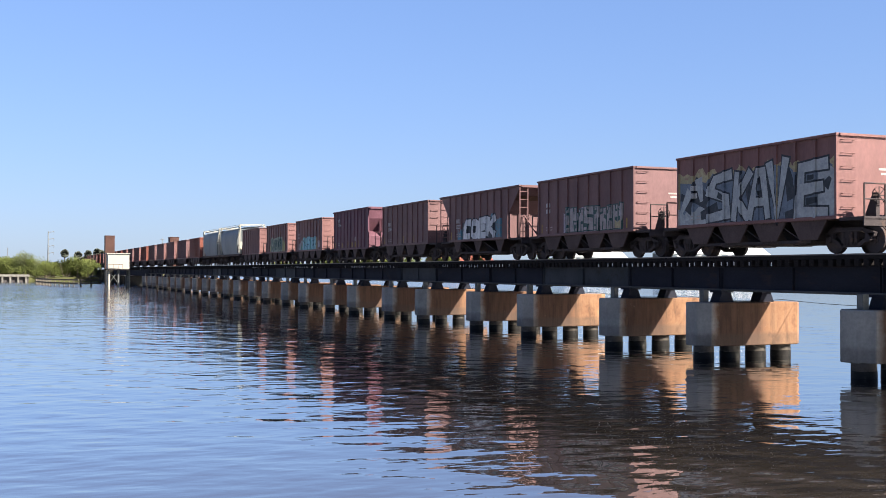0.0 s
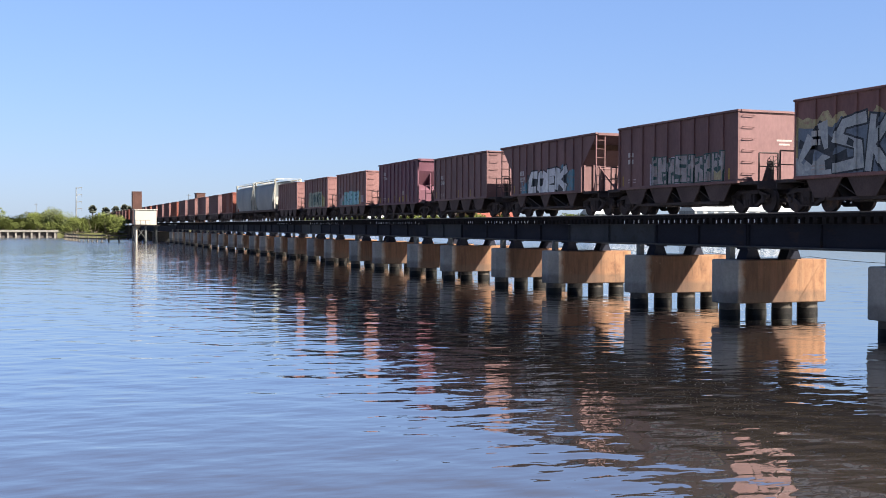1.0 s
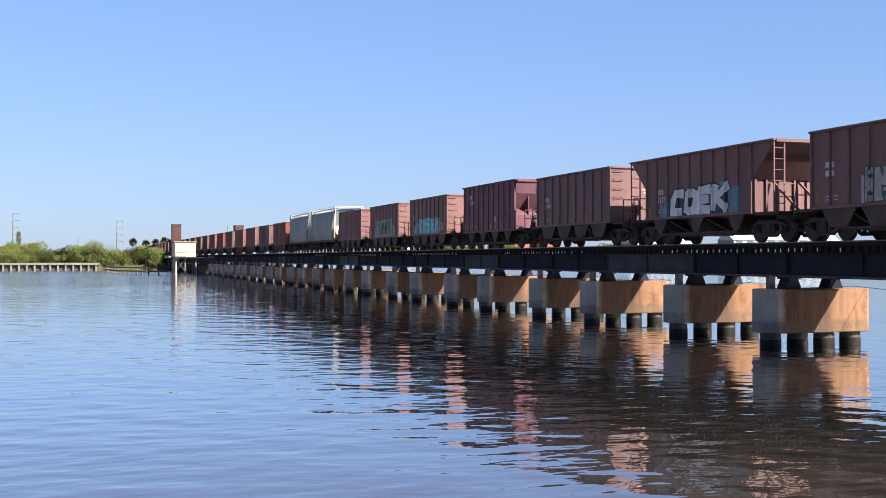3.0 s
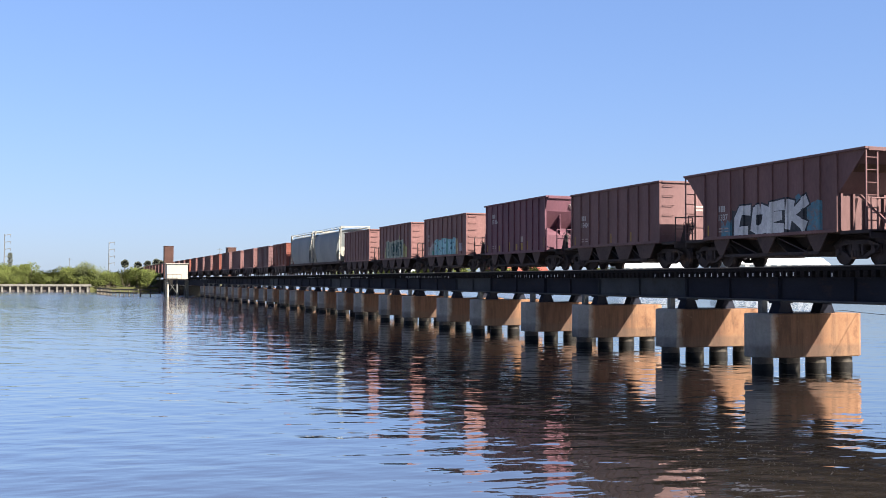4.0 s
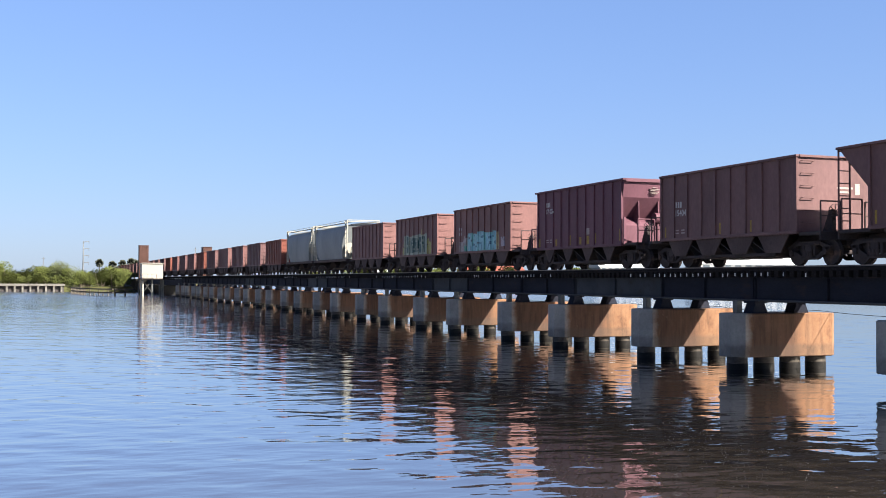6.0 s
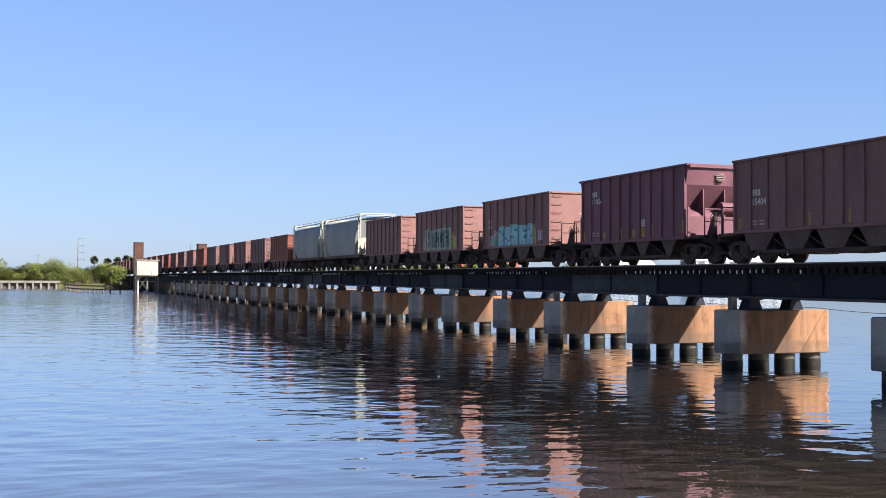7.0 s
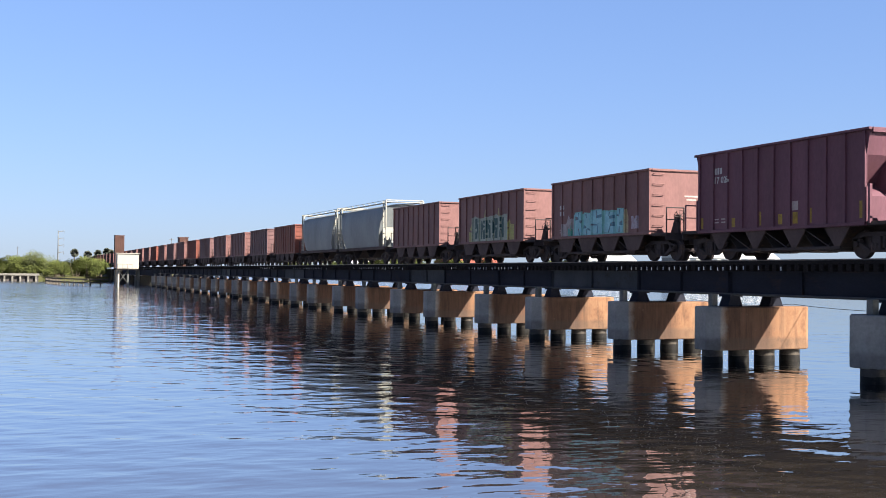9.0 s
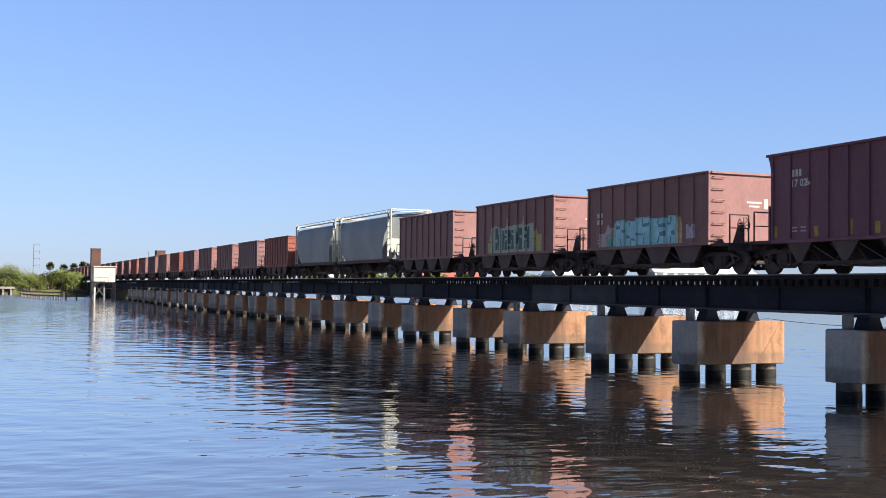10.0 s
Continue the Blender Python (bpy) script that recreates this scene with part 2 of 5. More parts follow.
def prism(bm, outline, axis, lo, hi):
    """A polygon of (u, v) pushed along an axis: x takes (y, z), y takes (x, z), z takes (x, y)."""
    def at(u, v, w):
        return {"x": (w, u, v), "y": (u, w, v), "z": (u, v, w)}[axis]
    a = [bm.verts.new(at(u, v, lo)) for u, v in outline]
    b = [bm.verts.new(at(u, v, hi)) for u, v in outline]
    n = len(outline)
    faces = [bm.faces.new(a), bm.faces.new(b)] + [bm.faces.new((a[i], a[(i + 1) % n], b[(i + 1) % n], b[i])) for i in range(n)]
    bmesh.ops.recalc_face_normals(bm, faces=faces)


def tube(bm, pts, r, n=6):
    """One closed tube along a line of points."""
    rings = []
    for i, p in enumerate(pts):
        d = (pts[min(i + 1, len(pts) - 1)] - pts[max(i - 1, 0)]).normalized()
        u = d.cross(Vector((0, 0, 1))).normalized()
        v = u.cross(d)
        rings.append([bm.verts.new(p + u * r * math.cos(2 * math.pi * k / n) + v * r * math.sin(2 * math.pi * k / n)) for k in range(n)])
    for a, b in zip(rings, rings[1:]):
        for k in range(n):
            bm.faces.new((a[k], a[(k + 1) % n], b[(k + 1) % n], b[k]))
    bm.faces.new(rings[0])
    bm.faces.new(rings[-1])
    bmesh.ops.recalc_face_normals(bm, faces=bm.faces[:])


def as_mesh(name, bm, material, smooth=False):
    me = bpy.data.meshes.new(name)
    bm.to_mesh(me)
    bm.free()
    for m in (material if isinstance(material, (list, tuple)) else [material]):
        me.materials.append(m)
    if smooth:
        me.shade_smooth()
        me.set_sharp_from_angle(angle=radians(38))
    return me


def part(name, bm, material, parent, label="", smooth=False):
    ob = new(name, as_mesh(name, bm, material, smooth))
    ob.parent = parent
    return tagged(ob, label) if label else ob


def shared(name, me, parent, m=None):
    ob = new(name, me)
    ob.parent = parent
    if m is not None:
        ob.matrix_basis = m
    return ob


def empty(name, label, category, group="", kind="", at=(0, 0, 0)):
    ob = new(name)
    ob.location = at
    return tagged(ob, label, category, group, kind)


# ---- plan ----
TRACK_X, RAIL_Z = 26.60, 3.88
GIRDER_LOW, GIRDER_TOP, TIE_TOP = 2.56, 3.42, 3.68
LONG, SHORT = 8.361, 6.618
BRIDGE_END = 312.0

# ---- water and ground ----
WAVE_RNG = np.random.RandomState(12)


def wave_trains(count=90):
    """Small wind waves: length, direction, slope and phase of each train."""
    length = np.exp(WAVE_RNG.uniform(np.log(0.40), np.log(4.2), count))
    heading = np.radians(-112 + WAVE_RNG.normal(0, 34, count))
    slope = 0.0035 * np.clip(1.3 / length, 0.45, 1.0)
    return length, heading, slope, WAVE_RNG.uniform(0, 2 * np.pi, count)


TRAINS = wave_trains()


def water_level(x, y, step):
    z = np.zeros_like(x)
    # wind streaks: calmer and livelier patches tens of metres across
    gust = 1.0 + 0.35 * np.sin(x * 0.11 + y * 0.045 + 1.0) * np.sin(y * 0.083 - x * 0.03) + np.clip((y - 70) / 120, 0, 0.5)
    gust = gust * np.clip(0.82 + (y - 25) / 150, 0.82, 1.0)
    for length, heading, slope, phase in zip(*TRAINS):
        if length < 3.2 * step:
            continue
        k = 2 * np.pi / length
        z += slope / k * np.sin(k * (x * np.cos(heading) + y * np.sin(heading)) + phase)
    return z * gust


def build_water():
    """One mesh: a sheet to the horizon just under the troughs, and wave fields on it, finer towards the near bank."""
    verts, faces, start = [], [], 0
    out = 4500.0
    verts.append(np.array([(-out, -out, -0.16), (out, -out, -0.16), (out, out, -0.16), (-out, out, -0.16)]))
    faces.append(np.array([(0, 1, 2, 3)]))
    start = 4
    for x0, x1, y0, y1, step in ((-22, 52, 9, 52, 0.115), (-36, 84, 52, 132, 0.24), (-48, 66, 132, 296, 0.44)):
        nx, ny = int((x1 - x0) / step) + 1, int((y1 - y0) / step) + 1
        gx, gy = np.meshgrid(np.linspace(x0, x1, nx), np.linspace(y0, y1, ny))
        verts.append(np.stack([gx, gy, water_level(gx, gy, step)], -1).reshape(-1, 3))
        i = (np.arange(ny - 1)[:, None] * nx + np.arange(nx - 1)[None, :]).reshape(-1) + start
        faces.append(np.stack([i, i + 1, i + nx + 1, i + nx], -1))
        start += nx * ny
    verts, faces = np.concatenate(verts), np.concatenate(faces)
    me = bpy.data.meshes.new("water")
    me.vertices.add(len(verts))
    me.vertices.foreach_set("co", verts.astype(np.float32).ravel())
    me.loops.add(faces.size)
    me.loops.foreach_set("vertex_index", faces.astype(np.int32).ravel())
    me.polygons.add(len(faces))
    me.polygons.foreach_set("loop_start", np.arange(0, faces.size, 4, dtype=np.int32))
    me.update(calc_edges=True)
    me.shade_smooth()
    me.materials.append(WATER)
    return me


water = tagged(new("water", build_water()), "rippled dark brown river water reflecting the sky", "water", kind="structure")

# ---- bridge ----


def pier_lines():
    """Far faces of the piers along the track: long and short bays in turn."""
    y, out = 35.936 - LONG, []
    k = 0
    while y < 219:
        out.append(y)
        y += SHORT if k % 2 else LONG
        k += 1
    return out


PIERS = pier_lines()


def build_pier():
    root = empty("bridge_pier", "rust-stained grey concrete bridge pier on round piles in the water", "bridge pier", "piers of the trestle bridge")
    L, W, c = 4.76, 1.52, 0.40
    bm = bmesh.new()
    x0, x1 = -L / 2, L / 2
    prism(bm, [(x0 + c, 0), (x1 - c, 0), (x1, c), (x1, W - c), (x1 - c, W), (x0 + c, W), (x0, W - c), (x0, c)], "z", PIER_LOW, PIER_TOP)
    bmesh.ops.bevel(bm, geom=[e for e in bm.edges], offset=0.03, segments=1, affect="EDGES")
    bmesh.ops.subdivide_edges(bm, edges=bm.edges[:], cuts=2, use_grid_fill=True)
    for v in bm.verts:
        d = noise.noise_vector(v.co * 1.7) * 0.006
        v.co += d
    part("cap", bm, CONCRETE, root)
    bm = bmesh.new()
    rod(bm, (0, 0, -1.2), (0, 0, PIER_LOW + 0.04), 0.385, n=24)
    piling = as_mesh("piling", bm, PILE, True)
    bm = bmesh.new()
    rod(bm, (0, 0, -0.5), (0, 0, 0.23), 0.405, 0.392, n=18)
    for v in bm.verts:
        v.co += noise.noise_vector(v.co * 5) * 0.02
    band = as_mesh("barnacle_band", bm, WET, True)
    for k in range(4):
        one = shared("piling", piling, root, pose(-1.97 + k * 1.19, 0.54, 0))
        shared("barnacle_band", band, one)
    # trapezoid bearing under each girder
    bm = bmesh.new()
    prism(bm, [(-0.36, PIER_TOP - 0.02), (0.36, PIER_TOP - 0.02), (0.2, GIRDER_LOW - 0.09), (-0.2, GIRDER_LOW - 0.09)], "y", -0.28, 0.28)
    box(bm, -0.3, 0.3, -0.34, 0.34, GIRDER_LOW - 0.09, GIRDER_LOW - 0.005)
    bearing = as_mesh("bearing", bm, GIRDER)
    for x in GIRDERS:
        shared("bearing", bearing, root, pose(x, W / 2, 0))
    bm = bmesh.new()
    box(bm, -1.92, -1.68, W / 2 - 0.14, W / 2 + 0.14, PIER_TOP - 0.02, GIRDER_LOW + 0.02, 0.01)
    part("post", bm, POST_GREY, root, "grey upright post beside the girder")
    return root


pier = build_pier()
pier.location = (TRACK_X, PIERS[0] - 1.45, 0)
for y in PIERS[1:]:
    copy_thing(pier, pose(TRACK_X, y - 1.45, 0))


def build_span(length, material, label):
    root = empty("bridge_span", label, "bridge span", "steel girder spans of the bridge")
    for sx in GIRDERS:
        bm = bmesh.new()
        box(bm, sx - 0.012, sx + 0.012, 0.02, length - 0.02, GIRDER_LOW, GIRDER_TOP)
        part("web", bm, material, root)
        for name, z0, z1, mt in (("bottom_flange", GIRDER_LOW - 0.035, GIRDER_LOW + 0.002, FLANGE), ("top_flange", GIRDER_TOP - 0.002, GIRDER_TOP + 0.03, material)):
            bm = bmesh.new()
            box(bm, sx - 0.13, sx + 0.13, 0.02, length - 0.02, z0, z1)
            part(name, bm, mt, root)
        bm = bmesh.new()
        for side in (-1, 1):
            a, b = sorted((side * 0.012, side * 0.115))
            box(bm, a, b, -0.012, 0.012, GIRDER_LOW, GIRDER_TOP)
        st = as_mesh("stiffener", bm, material)
        n = 2
        for k in range(n + 1):
            shared("stiffener", st, root, pose(sx, 0.06 + (length - 0.12) * k / n, 0))
    bm = bmesh.new()
    for k in range(3):
        y = length * (k + 0.5) / 3
        bar(bm, (GIRDERS[0], y, GIRDER_LOW + 0.1), (GIRDERS[1], y, GIRDER_TOP - 0.1), 0.08)
        bar(bm, (GIRDERS[1], y, GIRDER_LOW + 0.1), (GIRDERS[0], y, GIRDER_TOP - 0.1), 0.08)
    part("cross_bracing", bm, material, root)
    return root


SEAMS = [y - 0.72 for y in PIERS]
SEAMS = [SEAMS[0] - SHORT - LONG, SEAMS[0] - SHORT] + SEAMS
spans = {}
for k in range(len(SEAMS) - 1):
    length = round(SEAMS[k + 1] - SEAMS[k], 3)
    pale = k in (4, 7, 12, 17)
    key = (length, pale)
    m = pose(TRACK_X, SEAMS[k], 0)
    if key in spans:
        copy_thing(spans[key], m)
    else:
        spans[key] = build_span(length, GIRDER_PALE if pale else GIRDER, "repainted blue-grey steel plate girder span on concrete piers" if pale else "dark weathered steel plate girder span on concrete piers")
        spans[key].matrix_basis = m
for y in SEAMS[:2]:
    copy_thing(pier, pose(TRACK_X, y - 0.73, 0))

# the opening span and the approach beyond it
far_span = empty("bascule_span", "long dark steel girder draw span over the channel", "bridge span", at=(TRACK_X, SEAMS[-1], 0))
FAR = BRIDGE_END - SEAMS[-1]
for sx in GIRDERS:
    bm = bmesh.new()
    box(bm, sx - 0.15, sx + 0.15, 0.05, FAR, GIRDER_LOW - 0.5, GIRDER_TOP)
    part("girder", bm, GIRDER, far_span)

# deck: ties, rails and guard timbers
DECK_0, DECK_1 = SEAMS[0], BRIDGE_END
deck = empty("track_deck", "open timber track deck with steel rails on the girders", "railway track", kind="structure")
bm = bmesh.new()
box(bm, -1.36, 1.22, -0.115, 0.115, GIRDER_TOP + 0.03, TIE_TOP, 0.012)
tie = as_mesh("tie", bm, TIMBER)
bm = bmesh.new()
box(bm, -1.372, -1.362, -0.022, 0.022, GIRDER_TOP + 0.07, TIE_TOP - 0.06)
tie_plate = as_mesh("tie_plate", bm, PLATE)
rng = random.Random(4)
ties = int((DECK_1 - DECK_0) / 0.42)
rest = bmesh.new()
for k in range(ties):
    y = DECK_0 + 0.2 + k * 0.42
    dx = rng.uniform(-0.03, 0.03)
    if k < 260:
        shared("tie", tie, deck, pose(TRACK_X + dx, y, 0))
        if math.sin(k * 0.13) + rng.uniform(-0.9, 0.9) > 0.2:
            shared("tie_plate", tie_plate, deck, pose(TRACK_X + dx, y + rng.uniform(-0.03, 0.03), rng.uniform(-0.02, 0.02)))
    else:
        box(rest, TRACK_X - 1.36 + dx, TRACK_X + 1.22 + dx, y - 0.115, y + 0.115, GIRDER_TOP + 0.03, TIE_TOP)
tagged(part("far_ties", rest, TIMBER, deck), kind="stuff")
for sx in (-0.75, 0.75):
    bm = bmesh.new()
    x = TRACK_X + sx
    box(bm, x - 0.07, x + 0.07, DECK_0, DECK_1, TIE_TOP, TIE_TOP + 0.025)
    box(bm, x - 0.01, x + 0.01, DECK_0, DECK_1, TIE_TOP + 0.02, RAIL_Z - 0.04)
    box(bm, x - 0.037, x + 0.037, DECK_0, DECK_1, RAIL_Z - 0.045, RAIL_Z)
    part("rail", bm, RAIL, deck)
for sx in (-1.22, 1.08):
    bm = bmesh.new()
    x = TRACK_X + sx
    box(bm, x - 0.09, x + 0.09, DECK_0, DECK_1, TIE_TOP, TIE_TOP + 0.14, 0.01)
    part("guard_timber", bm, TIMBER, deck)


bm = bmesh.new()
rod(bm, (TRACK_X - 1.22, DECK_0, GIRDER_LOW + 0.02), (TRACK_X - 1.22, SEAMS[-1], GIRDER_LOW + 0.02), 0.04)
part("conduit", bm, FLANGE, deck, "grey pipe along the girder")
for k in range(len(PIERS[:9]) - 1):
    bm = bmesh.new()
    a, b = Vector((TRACK_X + 1.9, PIERS[k] - 0.7, PIER_TOP + 0.08)), Vector((TRACK_X + 1.9, PIERS[k + 1] - 0.7, PIER_TOP + 0.08))
    pts = [a.lerp(b, i / 10) - Vector((0, 0, 0.5 * (i / 10) * (1 - i / 10))) for i in range(11)]
    tube(bm, pts, 0.011)
    tagged(new("cable", as_mesh("cable", bm, CABLE)), "thin black cable sagging between bridge piers", "cable", "cables between the piers")


# ---- train ----
GROUP = "cars of the freight train"
WHEEL_R = 0.45


def build_truck(root, y):
    """A two-axle truck: side frames, bolster, springs, wheelsets."""
    truck = new("truck")
    truck.parent = root
    truck.location = (0, y, 0)
    for sx in (-1, 1):
        bm = bmesh.new()
        x0, x1 = sorted((sx * 0.93, sx * 1.06))
        # open cast frame: arched top and bottom members, two columns, end jaws
        for line in (((-1.12, 0.60), (-0.55, 0.78), (0.55, 0.78), (1.12, 0.60)), ((-0.98, 0.56), (-0.42, 0.26), (0.42, 0.26), (0.98, 0.56))):
            for (ya, za), (yb, zb) in zip(line, line[1:]):
                dy, dz = yb - ya, zb - za
                l = math.hypot(dy, dz)
                ny, nz = -dz / l * 0.065, dy / l * 0.065
                prism(bm, [(ya - ny, za - nz), (yb - ny, zb - nz), (yb + ny, zb + nz), (ya + ny, za + nz)], "x", x0, x1)
        for k in (-0.30, 0.30):
            box(bm, x0, x1, k - 0.055, k + 0.055, 0.26, 0.76)
        for k in (-0.9, 0.9):
            box(bm, x0, x1, k - 0.16, k + 0.16, 0.50, 0.64)
        # rib along the frame and window holes' rims
        for k in (-0.9, 0.9):
            rod(bm, (sx * 1.0, k, 0.46), (sx * 1.12, k, 0.46), 0.105, n=12)
        box(bm, *sorted((sx * 1.05, sx * 1.10)), -0.62, 0.62, 0.70, 0.78, 0.01)
        part("side_frame", bm, GRIME, truck)
    bm = bmesh.new()
    box(bm, -1.1, 1.1, -0.18, 0.18, 0.48, 0.74, 0.02)
    for sx in (-1, 1):
        for k in (-0.14, 0, 0.14):
            rod(bm, (sx * 1.08, k, 0.26), (sx * 1.08, k, 0.5), 0.06)
    part("bolster", bm, GRIME, truck)
    bm = bmesh.new()
    rod(bm, (-1.05, 0, 0), (1.05, 0, 0), 0.08, n=10)
    for sx in (-1, 1):
        rod(bm, (sx * 0.68, 0, 0), (sx * 0.72, 0, 0), WHEEL_R + 0.025, n=28)
        rod(bm, (sx * 0.72, 0, 0), (sx * 0.82, 0, 0), WHEEL_R, WHEEL_R - 0.005, n=28)
        rod(bm, (sx * 0.80, 0, 0), (sx * 0.855, 0, 0), 0.15, n=14)
        for k in range(4):
            a = k * math.pi / 2
            rod(bm, (sx * 0.815, 0.3 * math.cos(a), 0.3 * math.sin(a)), (sx * 0.83, 0.3 * math.cos(a), 0.3 * math.sin(a)), 0.045)
    me = as_mesh("wheelset", bm, GRIME)
    for k in (-0.9, 0.9):
        shared("wheelset", me, truck, pose(0, k, WHEEL_R))
    return truck


def couplers(root, half):
    for s in (-1, 1):
        bm = bmesh.new()
        box(bm, -0.1, 0.1, *sorted((s * (half - 1.0), s * (half - 0.12))), 0.72, 0.96, 0.02)
        box(bm, -0.17, 0.15, *sorted((s * (half - 0.28), s * (half + 0.02))), 0.68, 1.0, 0.04)
        part("coupler", bm, GRIME, root)


def railing(root, y, s, mat, z0=1.2):
    """End platform rails: a bent rail with two posts and a middle bar on each side."""
    for a, b in ((-1.4, -0.55), (0.5, 1.35)):
        bm = bmesh.new()
        for x in (a, b):
            rod(bm, (x, y, z0), (x, y, z0 + 1.05), 0.03)
        rod(bm, (a, y, z0 + 1.05), (b, y, z0 + 1.05), 0.026)
        rod(bm, (a, y, z0 + 0.55), (b, y, z0 + 0.55), 0.02)
        part("hand_rail", bm, mat, root)


def brake_gear(root, y, s):
    """Hand-brake wheel on a pedestal, air tank and valve on the end platform."""
    bm = bmesh.new()
    bmesh.ops.create_cone(bm, cap_ends=False, segments=20, radius1=0.28, radius2=0.28, depth=0.05, matrix=pose(-0.62, y - 0.08, 1.85, 90))
    for k in range(4):
        a = k * math.pi / 4
        rod(bm, (-0.62 + 0.28 * math.cos(a), y - 0.08, 1.85 + 0.28 * math.sin(a)), (-0.62 - 0.28 * math.cos(a), y - 0.08, 1.85 - 0.28 * math.sin(a)), 0.016, n=6)
    part("brake_wheel", bm, GRIME, root)
    bm = bmesh.new()
    prism(bm, [(y - 0.02, 1.16), (y + 0.5, 1.16), (y + 0.12, 1.95), (y - 0.02, 1.95)], "x", -0.70, -0.54)
    part("brake_housing", bm, GRIME, root)


def pocket_row(root, span, count, top, low, mat, wide=(0.44, 0.21)):
    """Discharge pockets below the side sill: sloped sheets that meet in points, with door frames."""
    w = 2 * span / count
    for k in range(count):
        y = -span + (k + 0.5) * w
        bm = bmesh.new()
        for s in (-1, 1):
            a, b = (y + s * w * 0.5, top), (y + s * w * 0.14, low)
            prism(bm, [a, b, (b[0] - s * 0.03, b[1]), (a[0] - s * 0.06, a[1])], "x", -1.28, 1.28)
        box(bm, -1.0, 1.0, y - w * 0.17, y + w * 0.17, low - 0.10, low + 0.04)
        part("hopper_pocket", bm, GRIME, root)
    for x in (-1.36, 1.36):
        bm = bmesh.new()
        box(bm, x - 0.05, x + 0.05, -span, span, low - 0.06, low + 0.05, 0.01)
        part("door_beam", bm, GRIME, root)
    # triangular gussets, one between each two pockets
    bm = bmesh.new()
    prism(bm, [(-wide[0] * w, top), (wide[0] * w, top), (wide[1] * w, low + 0.04), (-wide[1] * w, low + 0.04)], "x", -0.03, 0.03)
    gusset = as_mesh("gusset", bm, mat)
    for k in range(count + 1):
        for x in (-1.49, 1.49):
            shared("gusset", gusset, root, pose(x, -span + k * w, 0))
    bm = bmesh.new()
    bar(bm, (0, -0.30 * w, low + 0.02), (0, 0.30 * w, top - 0.06), 0.035)
    linkage = as_mesh("door_linkage", bm, GRIME)
    for k in range(count):
        for x in (-1.42, 1.42):
            shared("door_linkage", linkage, root, pose(x, -span + (k + 0.5) * w, 0))


def underframe(root, half):
    bm = bmesh.new()
    box(bm, -0.32, 0.32, -half + 0.6, half - 0.6, 0.70, 1.08)
    part("centre_sill", bm, GRIME, root)


def end_ladder(root, y, s, mat, x=-1.42, z0=1.5, z1=3.7, count=6):
    """U-shaped grab irons up one corner of the end sheet."""
    for k in range(count):
        z = z0 + (z1 - z0) * k / (count - 1)
        bm = bmesh.new()
        rod(bm, (x, y, z), (x, y + s * 0.09, z), 0.016, n=6)
        rod(bm, (x, y + s * 0.09, z), (x + 0.5, y + s * 0.09, z), 0.016, n=6)
        rod(bm, (x + 0.5, y + s * 0.09, z), (x + 0.5, y, z), 0.016, n=6)
        part("grab_iron", bm, mat, root)


STENCIL = surface("faded_white_stencil", (0.225, 0.188, 0.176), 0.7, wear=(0.150, 0.083, 0.071), scale=4, spread=0.2)
YELLOW = surface("yellow_reflector_paint", (0.1794, 0.1170, 0.0195), 0.6, wear=(0.1170, 0.0624, 0.0273), scale=5)


